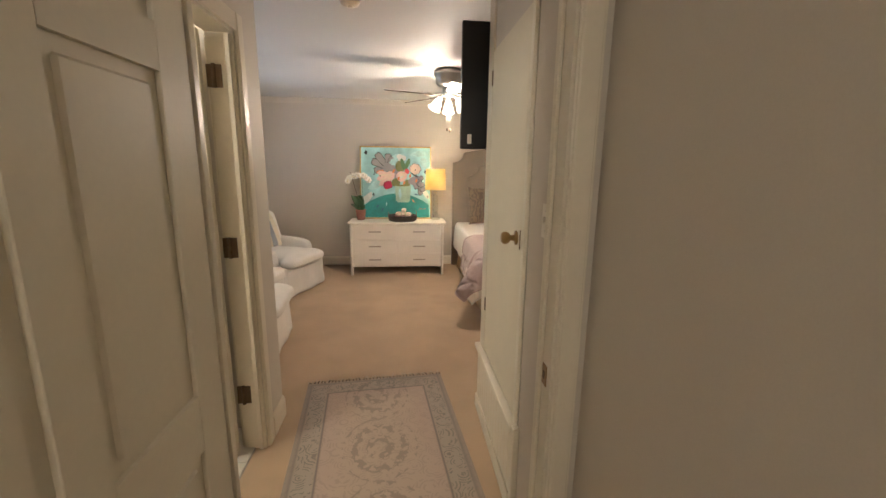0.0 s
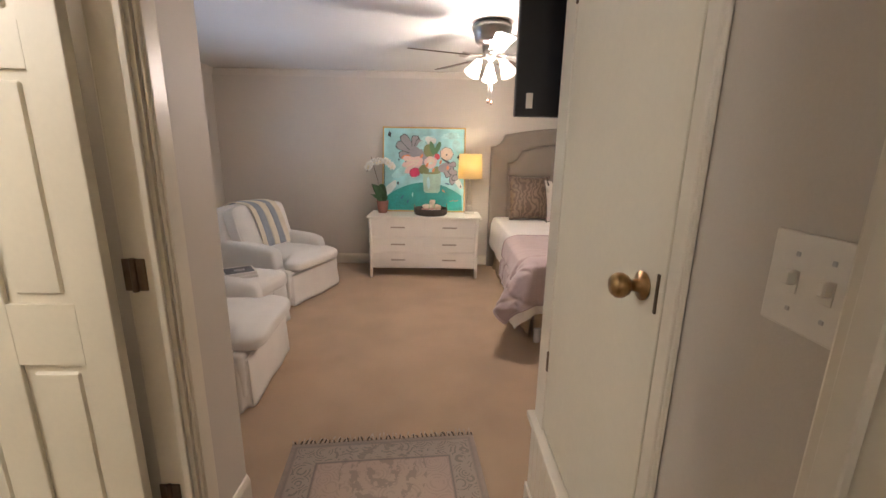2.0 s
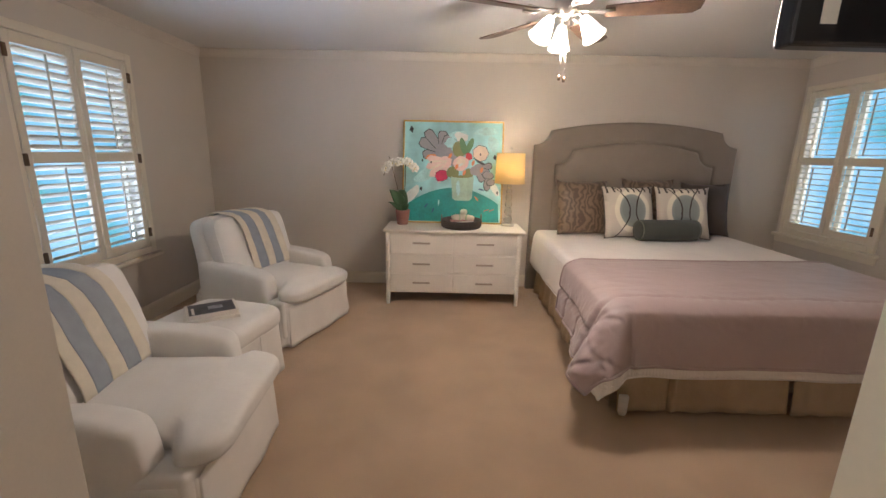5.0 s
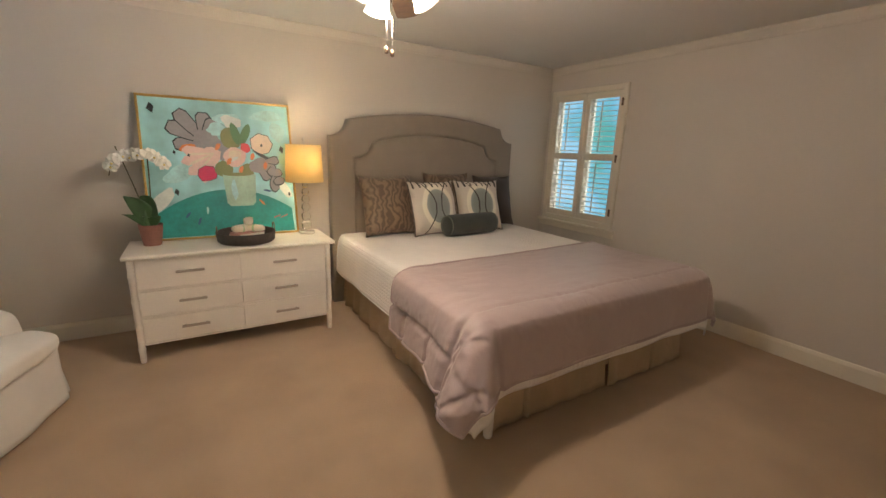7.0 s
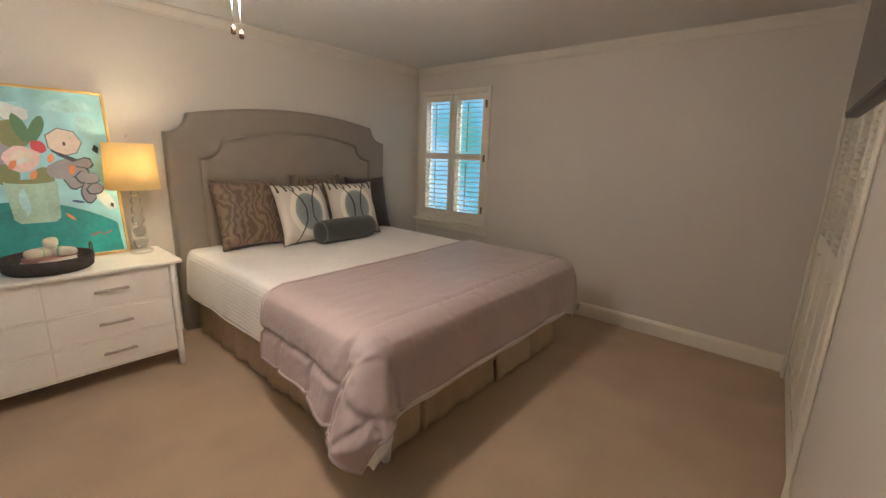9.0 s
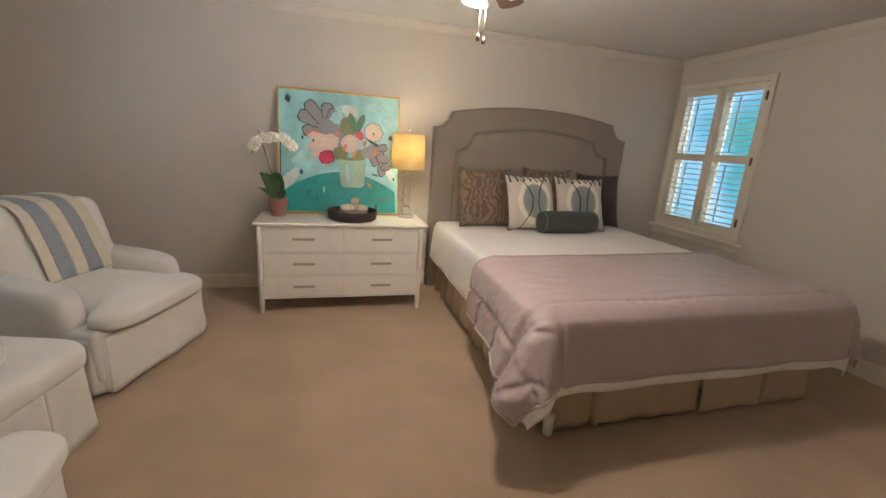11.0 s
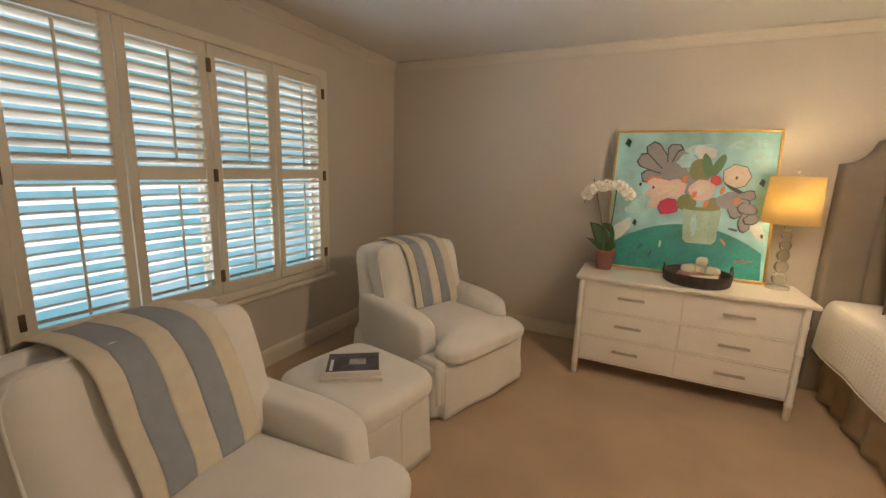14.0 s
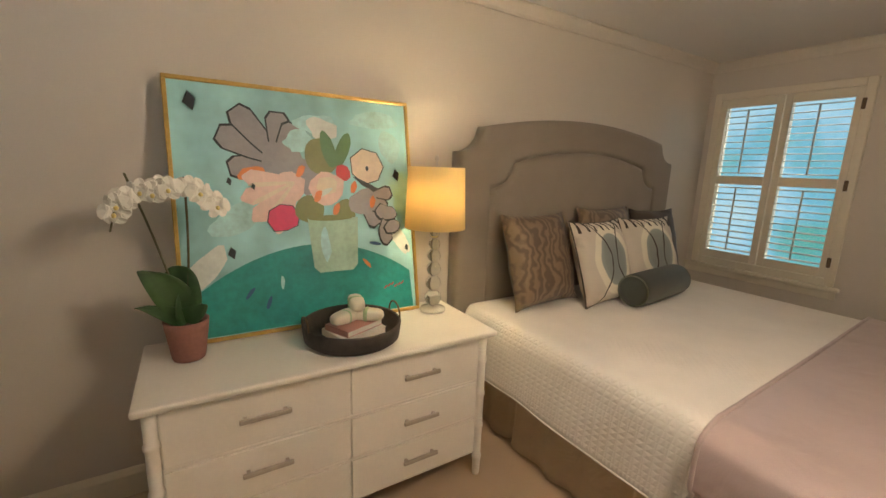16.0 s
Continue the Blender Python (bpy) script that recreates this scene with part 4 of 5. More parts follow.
def bed():
    b = thing("bed", pose(0, 0, 0), "king bed with tall taupe upholstered headboard", "bed")
    part("box_spring", box(BX0 + 0.03, BY0 + 0.03, 0.12, BX1 - 0.03, BY1 - 0.01, 0.34, 0.03), TAN, b)
    part("mattress", box(BX0 + 0.01, BY0 + 0.01, 0.342, BX1 - 0.01, BY1, BTOP - 0.012, 0.05, 4), LINEN, b, smooth=True)
    for x, y in ((BX0 + 0.05, BY0 - 0.025), (BX1 - 0.06, BY0 + 0.05), (BX0 + 0.06, BY1 - 0.1), (BX1 - 0.06, BY1 - 0.1)):
        part("leg", lathe([(0.001, 0.001), (0.020, 0.001), (0.025, 0.012), (0.028, 0.12), (0.001, 0.12)], 14, (x, y)), TILE, b, smooth=True)

    def outline(k):
        """Half-outline of the headboard, scaled inwards by k metres."""
        w, s, c, e = HBW - k, 1.585 - k * 0.9, 1.735 - k * 0.9, 1.825 - k * 0.9
        pts = [(w, 0.0 if k == 0 else 0.45), (w, s)]
        for i in range(1, 8):
            t = i / 8 * math.pi / 2
            pts.append((w - 0.165 * math.sin(t), s + (c - s) * (1 - math.cos(t)) * 1.0))
        pts.append((w - 0.175, c))
        for i in range(1, 9):
            x = (w - 0.175) * (1 - i / 8)
            pts.append((x, c + (e - c) * (1 - (x / (w - 0.175)) ** 2)))
        return pts

    def slab(k, ya, yb, bev):
        half = outline(k)
        ring = half + [(-x, z) for x, z in reversed(half[:-1])]
        bm = bmesh.new()
        f = [bm.verts.new((HBX + x, ya, z)) for x, z in ring]
        r = [bm.verts.new((HBX + x, yb, z)) for x, z in ring]
        front = bm.faces.new(f)
        bm.faces.new(list(reversed(r)))
        for i in range(len(ring)):
            bm.faces.new((f[i], f[(i + 1) % len(ring)], r[(i + 1) % len(ring)], r[i]))
        bmesh.ops.recalc_face_normals(bm, faces=bm.faces)
        bmesh.ops.bevel(bm, geom=list(front.edges), offset=bev, segments=4, profile=0.5, affect="EDGES")
        return bm
    def padded_border(k, front, back, bev):
        loops = []
        for off in (0.0, k):
            half = outline(off)
            loops.append(half + [(-x, z) for x, z in reversed(half[:-1])])
        n = len(loops[0])
        bm = bmesh.new()
        fo, fi = [[bm.verts.new((HBX + x, front, z)) for x, z in lp] for lp in loops]
        bo, bi = [[bm.verts.new((HBX + x, back, z)) for x, z in lp] for lp in loops]
        for i in range(n):
            j = (i + 1) % n
            bm.faces.new((fo[i], fo[j], fi[j], fi[i]))
            bm.faces.new((bo[i], bi[i], bi[j], bo[j]))
            bm.faces.new((fo[i], bo[i], bo[j], fo[j]))
            bm.faces.new((fi[i], fi[j], bi[j], bi[i]))
        bmesh.ops.recalc_face_normals(bm, faces=bm.faces)
        rim = [bm.edges.get((lp[i], lp[(i + 1) % n])) for lp in (fo, fi) for i in range(n)]
        bmesh.ops.bevel(bm, geom=rim, offset=bev, segments=4, profile=0.5, affect="EDGES")
        return bm
    hb = part("headboard", padded_border(0.225, 6.040, 6.15, 0.034), GREY, b, "taupe linen headboard with scooped corners", True)
    part("inner_panel", slab(0.222, 6.036, 6.13, 0.045), GREY, hb, smooth=True)
    pipe = outline(0.224)
    pipe = [(HBX + x, 6.068, z) for x, z in pipe] + [(HBX - x, 6.068, z) for x, z in reversed(pipe[:-1])]
    part("piping", tube(pipe, 0.007, 6), GREY, hb, smooth=True)
    pipe = outline(0.004)[1:]
    pipe = [(HBX + x, 6.064, z) for x, z in pipe] + [(HBX - x, 6.064, z) for x, z in reversed(pipe[:-1])]
    part("piping", tube(pipe, 0.005, 6), GREY, hb, smooth=True)

    def skirt(p0, p1, n, out, pleats):
        def fn(u, v):
            p = Vector(p0).lerp(Vector(p1), u)
            z = 0.015 + 0.35 * v
            k = 0.004 * math.sin(u * n * 6.28) * (1.3 - v) + (0.034 if n > 6 else 0.014) * (1.25 - v) * noise.noise(Vector((u * (22 if n > 6 else 9), v * 0.9, n)))
            for c in pleats:
                k += -0.035 * math.exp(-((u - c) / 0.006) ** 2) + 0.018 * math.exp(-((u - c - 0.022) / 0.012) ** 2)
            k += 0.03 * (1 - v)
            return Vector((p.x + out[0] * k, p.y + out[1] * k, z))
        return thick(sheet(120, 8, fn), 0.003)
    part("bed_skirt", skirt((BX0 + 0.02, BY1, 0), (BX0 + 0.02, BY0 + 0.02, 0), 9, (-1, 0), (0.2, 0.52, 0.56, 0.84)), TAN, b, "tan tailored bed skirt panel", True)
    part("bed_skirt", skirt((BX0 + 0.02, BY0 + 0.02, 0), (BX0 + 1.02, BY0 + 0.02, 0), 5, (0, -1), (0.3,)), TAN, b, "tan tailored bed skirt panel", True)
    part("bed_skirt", skirt((BX0 + 1.035, BY0 + 0.012, 0), (BX1 - 0.02, BY0 + 0.012, 0), 5, (0, -1), (0.55,)), TAN, b, "tan tailored bed skirt panel", True)
    part("bed_skirt", skirt((BX1 - 0.02, BY0 + 0.02, 0), (BX1 - 0.02, BY1, 0), 9, (1, 0), (0.3, 0.6)), TAN, b, "tan tailored bed skirt panel", True)


bed()
COVER = quilt_mat("white_matelasse", (0.86, 0.82, 0.76), 0.026, 0.009, 0.85)
cov = thing("coverlet", pose(0, 0, 0), "white quilted coverlet hanging over the bed sides", "coverlet")
cov_fn = drape(BX0, BX1, BY0, 6.0, BTOP, 0.375, 0.34, 0.435, 0.010, 0.05, 7.7)
part("cloth", thick(sheet(100, 100, cov_fn), 0.006), COVER, cov, smooth=True)
hems(cov, cov_fn, 0.004, LINEN)


def comforter():
    c = thing("comforter", pose(0, 0, 0), "mauve satin quilted comforter folded over the bed foot", "comforter")
    fn = drape(BX0, BX1, BY0, 4.72, BTOP + 0.016, 0.42, 0.36, 0.365, 0.034, 0.06, 7.7, 0.026)
    part("cover", thick(sheet(250, 170, fn), 0.016), MAUVE, c, smooth=True)
    hems(c, fn, 0.009, MAUVE)


comforter()


# ---- pillows ----
def velvet_mat():
    m = mat("brown_velvet_waves", (0.22, 0.15, 0.10), 0.5, 0.1, 5, 200, 0.2, sheen=0.12)
    nt = m.node_tree
    b, tc = nt.nodes["Principled BSDF"], nt.nodes.new("ShaderNodeTexCoord")
    w, r = nt.nodes.new("ShaderNodeTexWave"), nt.nodes.new("ShaderNodeValToRGB")
    w.inputs["Scale"].default_value, w.inputs["Distortion"].default_value, w.inputs["Detail"].default_value, w.inputs["Detail Scale"].default_value = 5.2, 17.0, 2.5, 1.3
    r.color_ramp.elements[0].position, r.color_ramp.elements[0].color = 0.2, (0.115, 0.080, 0.052, 1)
    r.color_ramp.elements[1].position, r.color_ramp.elements[1].color = 0.85, (0.22, 0.158, 0.102, 1)
    nt.links.new(tc.outputs["Object"], w.inputs["Vector"])
    nt.links.new(w.outputs["Fac"], r.inputs[0])
    nt.links.new(r.outputs[0], b.inputs["Base Color"])
    return m


def ogee_mat():
    m = mat("ogee_print_cotton", (0.75, 0.70, 0.62), 0.9, 0.05, 5, 300, 0.3)
    nt = m.node_tree
    b, tc, sp = nt.nodes["Principled BSDF"], nt.nodes.new("ShaderNodeTexCoord"), nt.nodes.new("ShaderNodeSeparateXYZ")
    nt.links.new(tc.outputs["Object"], sp.inputs[0])

    def op(kind, a, k):
        n = nt.nodes.new("ShaderNodeMath")
        n.operation = kind
        nt.links.new(a, n.inputs[0])
        if isinstance(k, (int, float)):
            n.inputs[1].default_value = k
        elif k is not None:
            nt.links.new(k, n.inputs[1])
        return n.outputs[0]
    x, z = sp.outputs["X"], sp.outputs["Z"]
    oval = op("POWER", op("ADD", op("POWER", op("ABSOLUTE", op("DIVIDE", x, 0.165), None), 2.0), op("POWER", op("ABSOLUTE", op("DIVIDE", z, 0.205), None), 2.0)), 0.5)
    r = nt.nodes.new("ShaderNodeValToRGB")
    els = r.color_ramp.elements
    els[0].position, els[0].color = 0.0, (0.22, 0.25, 0.24, 1)
    els[1].position, els[1].color = 1.0, (0.52, 0.46, 0.38, 1)
    for q, c in ((0.30, (0.26, 0.29, 0.27, 1)), (0.39, (0.33, 0.36, 0.33, 1)), (0.41, (0.80, 0.75, 0.62, 1)), (0.52, (0.80, 0.75, 0.62, 1)), (0.54, (0.64, 0.58, 0.49, 1))):
        els.new(q).color = c
    nt.links.new(op("MULTIPLY", oval, 0.5), r.inputs[0])
    # two dark waisted lines through the oval, and dark strokes spreading towards the upper edge
    nz = nt.nodes.new("ShaderNodeTexNoise")
    nz.inputs["Scale"].default_value = 9.0
    nt.links.new(tc.outputs["Object"], nz.inputs["Vector"])
    wob = op("MULTIPLY", op("SUBTRACT", nz.outputs["Fac"], 0.5), 0.03)
    waist = op("ADD", op("ADD", op("MULTIPLY", op("POWER", op("ABSOLUTE", z, None), 2.0), 2.1), 0.034), wob)
    line = op("LESS_THAN", op("ABSOLUTE", op("SUBTRACT", op("ABSOLUTE", x, None), waist), None), 0.0068)
    wv = nt.nodes.new("ShaderNodeTexWave")
    wv.inputs["Scale"].default_value, wv.inputs["Distortion"].default_value = 5.0, 5.0
    nt.links.new(tc.outputs["Object"], wv.inputs["Vector"])
    stroke = op("MULTIPLY", op("GREATER_THAN", wv.outputs["Fac"], 0.80), op("GREATER_THAN", op("ADD", z, wob), 0.185))
    mx = nt.nodes.new("ShaderNodeMix")
    mx.data_type = "RGBA"
    nt.links.new(op("MAXIMUM", line, stroke), mx.inputs[0])
    nt.links.new(r.outputs[0], mx.inputs[6])
    mx.inputs[7].default_value = (0.055, 0.042, 0.036, 1)
    nt.links.new(mx.outputs[2], b.inputs["Base Color"])
    return m


def pillow(name, x, y, w, h, d, lean, turn, material, label, piping=None, seed=0):
    def fn_block():
        bm = bmesh.new()
        bmesh.ops.create_cube(bm, size=2)
        bmesh.ops.subdivide_edges(bm, edges=bm.edges[:], cuts=14, use_grid_fill=True)
        for v in bm.verts:
            px, py, pz = v.co
            edge = (max(0.0, 1 - abs(px) ** 2.6) * max(0.0, 1 - abs(pz) ** 2.6)) ** 0.55
            pull = 1 - 0.075 * (1 - abs(px) ** 3) * (abs(pz) ** 2)
            pull2 = 1 - 0.075 * (1 - abs(pz) ** 3) * (abs(px) ** 2)
            v.co = Vector((px * w / 2 * pull2, py * (0.006 + d / 2 * edge) + 0.012 * noise.noise(Vector((px * 2.2 + seed, pz * 2.2, py))), pz * h / 2 * pull))
        return bm
    p = thing(name, pose(x, y, BTOP + 0.012 + h / 2 * math.cos(radians(lean)) - 0.01, -lean, 0, turn), label, "pillow")
    part("cushion", fn_block(), material, p, smooth=True)
    if piping:
        pts = []
        for k in range(64):
            t = k / 64 * 4
            s, q = int(t), (t - int(t)) * 2 - 1
            px, pz = ((q, -1), (1, q), (-q, 1), (-1, -q))[s]
            pts.append((px * w / 2 * (1 - 0.075 * (1 - abs(pz) ** 3) * (abs(px) ** 2)), 0, pz * h / 2 * (1 - 0.075 * (1 - abs(px) ** 3) * (abs(pz) ** 2))))
        pts.append(pts[0])
        part("piping", tube(pts, 0.006, 6), piping, p, smooth=True)
    return p


VELVET, OGEE = velvet_mat(), ogee_mat()
DARKVEL = mat("dark_brown_velvet", (0.05, 0.033, 0.022), 0.6, 0.2, 8, 200, 0.2, sheen=0.1)
pillow("velvet_pillow", 1.55, 5.86, 0.55, 0.57, 0.18, 18, 4, VELVET, "brown velvet pillow with a wavy pattern", seed=1)
pillow("velvet_pillow", 2.23, 5.90, 0.54, 0.585, 0.15, 14, 0, VELVET, "brown velvet pillow behind printed pillows", seed=2)
pillow("velvet_pillow", 2.83, 5.91, 0.48, 0.56, 0.15, 16, -6, DARKVEL, "dark brown velvet pillow tucked behind printed ones", seed=3)
pillow("printed_pillow", 1.97, 5.73, 0.53, 0.53, 0.17, 20, 5, OGEE, "cream pillow with grey-green ovals and dark piping", DARKVEL, 4)
pillow("printed_pillow", 2.51, 5.75, 0.53, 0.53, 0.17, 20, -4, OGEE, "cream pillow with grey-green ovals and dark piping", DARKVEL, 5)
bol = thing("bolster", pose(2.275, 5.54, BTOP + 0.106, 0, 90, 6), "dark grey-green velvet bolster cushion on the bed", "bolster")
OLIVE = mat("grey_green_velvet", (0.055, 0.062, 0.05), 0.7, 0.15, 8, 250, 0.3, sheen=0.15)
part("cushion", lathe([(0.001, -0.29), (0.06, -0.292), (0.093, -0.285), (0.102, -0.26), (0.103, 0.0), (0.102, 0.26), (0.093, 0.285), (0.06, 0.292), (0.001, 0.29)], 28), OLIVE, bol, smooth=True)
for z in (-0.286, 0.286):
    part("piping", tube([(0.093 * math.cos(2 * math.pi * i / 28), 0.093 * math.sin(2 * math.pi * i / 28), z) for i in range(29)], 0.005, 6), mat("olive_piping", (0.16, 0.17, 0.13), 0.7) if z < 0 else bpy.data.materials["olive_piping"], bol, smooth=True)


# ---- armchairs ----
def pad(axis, sx, sy, sz, flat=9.0, roll=3.5, n=14, lump=0.0, seed=0, shape=None):
    """A stuffed pad: square-cornered in its own plane and rolled over towards its thin axis."""
    bm = bmesh.new()
    bmesh.ops.create_cube(bm, size=2)
    bmesh.ops.subdivide_edges(bm, edges=bm.edges[:], cuts=n, use_grid_fill=True)
    for v in bm.verts:
        c = v.co
        p, q = [abs(c[i]) for i in range(3) if i != axis]
        k1 = (p ** flat + q ** flat) ** (1 / flat)
        k = (abs(c[axis]) ** roll + k1 ** roll) ** (-1 / roll)
        w = Vector((c.x * k * sx, c.y * k * sy, c.z * k * sz))
        if lump:
            w += w.normalized() * lump * noise.noise(w * 6 + Vector((seed * 7.3, seed, 0)))
        v.co = shape(w) if shape else w
    return bm


def ease(x, a, b):
    t = min(1.0, max(0.0, (x - a) / (b - a)))
    return t * t * (3 - 2 * t)


def armchair(m, label, seed):
    """Facing +x; slipcovered, with a square reclined back, low rolled arms, a T cushion and a skirt to the floor."""
    c = thing("armchair", m, label, "armchair", "white slipcovered armchairs")
    D, W = 0.44, 0.425

    def skirt(u, v):
        ring = [(D, -W + 0.05), (D, W - 0.05), (D - 0.05, W), (-D, W), (-D, -W), (D - 0.05, -W), (D, -W + 0.05)]
        lens = [math.dist(ring[i], ring[i + 1]) for i in range(6)]
        s = u * sum(lens)
        i = 0
        while i < 5 and s > lens[i]:
            s -= lens[i]
            i += 1
        k = s / lens[i]
        x, y = ring[i][0] + (ring[i + 1][0] - ring[i][0]) * k, ring[i][1] + (ring[i + 1][1] - ring[i][1]) * k
        pleat = sum(math.exp(-((x - px) ** 2 + (y - py) ** 2) / 0.0012) for px, py in ((D - 0.01, -W + 0.03), (D - 0.01, W - 0.03)))
        out = 1 + (1 - v) * (0.055 + 0.045 * noise.noise(Vector((u * 15, v * 0.7, seed))) + 0.012 * math.sin(u * 46 + seed) - 0.06 * pleat)
        lift = (1 - v) * (0.012 + 0.022 * max(0.0, noise.noise(Vector((u * 11, 3.0, seed * 2.0)))) * 2)
        return Vector((x * out, y * out, 0.003 + lift + 0.325 * v))
    part("skirt", thick(sheet(180, 10, skirt), 0.004), SLIP, c, smooth=True)
    part("seat_base", box(-D + 0.004, -W + 0.004, 0.08, D - 0.01, W - 0.004, 0.372, 0.03, 3), SLIP, c, smooth=True)

    def tee(w):
        f = 0.286 + 0.101 * ease(w.x, 0.225, 0.285)
        droop = -0.018 * ease(w.x, 0.15, 0.44)
        return Vector((w.x, w.y * f / 0.40, w.z + droop + 0.016 * (1 - (w.y / 0.40) ** 2) * (1 if w.z > 0 else 0)))
    part("seat_cushion", pad(2, 0.43, 0.40, 0.082, 7, 3.0, 22, 0.007, seed, tee), SLIP, c, smooth=True, m=pose(0.085, 0, 0.412))

    def arm_shape(w):
        top = ease(w.z, -0.02, 0.22)
        front = ease(w.x, 0.10, 0.35)
        return Vector((w.x - 0.015 * front * top, w.y * (1 + 0.07 * top), w.z - 0.020 * top * (w.x / 0.35) - 0.018 * front * top))
    for s in (-1, 1):
        part("arm", pad(1, 0.352, 0.080, 0.252, 9, 5.0, 16, 0.005, seed + s, arm_shape), SLIP, c, smooth=True, m=pose(-0.058, s * 0.352, 0.342))
    part("back_frame", pad(0, 0.10, 0.405, 0.345, 8, 4.0, 14, 0.007, seed + 3, lambda w: Vector((w.x, w.y * (1 - 0.05 * ease(w.z, -0.1, 0.34)), w.z))), SLIP, c, smooth=True, m=pose(-0.365, 0, 0.600, 0, -16))
    part("back_cushion", pad(0, 0.115, 0.375, 0.275, 8, 3.4, 18, 0.010, seed + 4, lambda w: Vector((w.x + 0.012 * noise.noise(w * 4.0), w.y, w.z))), SLIP, c, smooth=True, m=pose(-0.245, 0, 0.668, 0, -16))
    ring = []
    for i in range(65):
        t = 2 * math.pi * i / 64
        k = (abs(math.cos(t)) ** 8 + abs(math.sin(t)) ** 8) ** -0.125
        ring.append((0.062, 0.362 * k * math.cos(t), 0.264 * k * math.sin(t)))
    part("back_welt", tube(ring, 0.005, 6), SLIP, c, smooth=True, m=pose(-0.245, 0, 0.668, 0, -16))
    return c


def throw(m, label, seed, y0):
    """A striped woven throw over an armchair's back, in the chair's own axes."""
    t = thing("throw_blanket", m, label, "throw", "striped throws on the armchairs")
    cream = mat("cream_throw_wool", (0.74, 0.68, 0.54), 0.95, 0.08, 20, 300, 0.7) if seed == 0 else bpy.data.materials["cream_throw_wool"]
    blue = mat("blue_grey_throw_wool", (0.33, 0.36, 0.40), 0.95, 0.08, 20, 300, 0.7) if seed == 0 else bpy.data.materials["blue_grey_throw_wool"]
    prof = [(-0.078, 0.492), (-0.084, 0.55), (-0.104, 0.63), (-0.128, 0.71), (-0.152, 0.79), (-0.188, 0.872), (-0.238, 0.925), (-0.31, 0.946), (-0.39, 0.950), (-0.475, 0.945), (-0.545, 0.905), (-0.550, 0.82), (-0.530, 0.72)]

    def pt(k):
        i = min(len(prof) - 2, int(k * (len(prof) - 1)))
        f = k * (len(prof) - 1) - i
        return prof[i][0] + (prof[i + 1][0] - prof[i][0]) * f, prof[i][1] + (prof[i + 1][1] - prof[i][1]) * f
    edges = (0.0, 0.16, 0.38, 0.60, 0.82, 1.0)
    for k in range(5):
        def fn(u, v, k=k):
            s = edges[k] + (edges[k + 1] - edges[k]) * u
            x, z = pt(v)
            y = y0 + 0.40 * s + 0.05 * (0.5 - v) + 0.008 * noise.noise(Vector((v * 5, s * 3, seed)))
            k2 = 0.006 * noise.noise(Vector((s * 6, v * 6, seed + 5)))
            return Vector((x + 0.014 + k2, y, z + 0.012 + k2))
        part("stripe", thick(sheet(8, 44, fn), 0.005), blue if k % 2 else cream, t, "blue-grey stripe" if k % 2 else "cream stripe", True)


A1 = pose(-1.17, 3.20, 0, 0, 0, 4)
A2 = pose(-1.295, 4.985, 0, 0, 0, -20)
armchair(A1, "white slipcovered armchair with striped throw near the ottoman", 1)
armchair(A2, "white slipcovered armchair with striped throw beside the dresser", 2)
throw(A1, "cream and blue-grey striped throw over an armchair back", 0, -0.20)
throw(A2, "cream and blue-grey striped throw over an armchair back", 1, -0.18)


def ottoman():
    o = thing("ottoman", pose(-1.29, 4.04, 0, 0, 0, -12), "white slipcovered ottoman with a book on it", "ottoman")

    def fn(u, v):
        t = 2 * math.pi * u
        p = 6
        k = (abs(math.cos(t)) ** p + abs(math.sin(t)) ** p) ** (-1 / p)
        f = 1 + (1 - v) * (0.05 + 0.04 * noise.noise(Vector((math.cos(t) * 4, math.sin(t) * 4, v))))
        return Vector((0.30 * k * math.cos(t) * f, 0.27 * k * math.sin(t) * f, 0.004 + 0.362 * v))
    part("skirt", thick(sheet(120, 8, fn), 0.004), SLIP, o, smooth=True)
    part("top_cushion", soft(0.315, 0.285, 0.075, 6, 12, 0.006, 3, 3), SLIP, o, smooth=True, m=pose(0, 0, 0.382))


ottoman()
PHOTO = mat("dark_photo_cover", (0.06, 0.06, 0.065), 0.35, 0.9, 9, 30, 0.02)
b1 = book("book", pose(-1.30, 4.02, 0.458, 0, 0, 32), 0.30, 0.24, 0.022, PAPER, "large pale book lying on the ottoman")
b2 = book("book", pose(-1.30, 4.02, 0.4805, 0, 0, 35), 0.28, 0.22, 0.026, PAPER, "pale coffee-table book with dark photo cover")
part("cover_photo", box(-0.125, -0.095, 0.0262, 0.125, 0.095, 0.0268), PHOTO, b2, "dark photograph")
GREYINK = mat("grey_photo_tone", (0.42, 0.42, 0.43), 0.4, 0.6, 30, 80, 0.02)
part("photo_highlight", box(-0.02, -0.03, 0.0272, 0.06, 0.03, 0.0275), GREYINK, b2, "pale area of the photograph")
part("title_bar", box(-0.11, -0.085, 0.0272, -0.095, 0.03, 0.0275), PAPER, b2, "pale title strip")


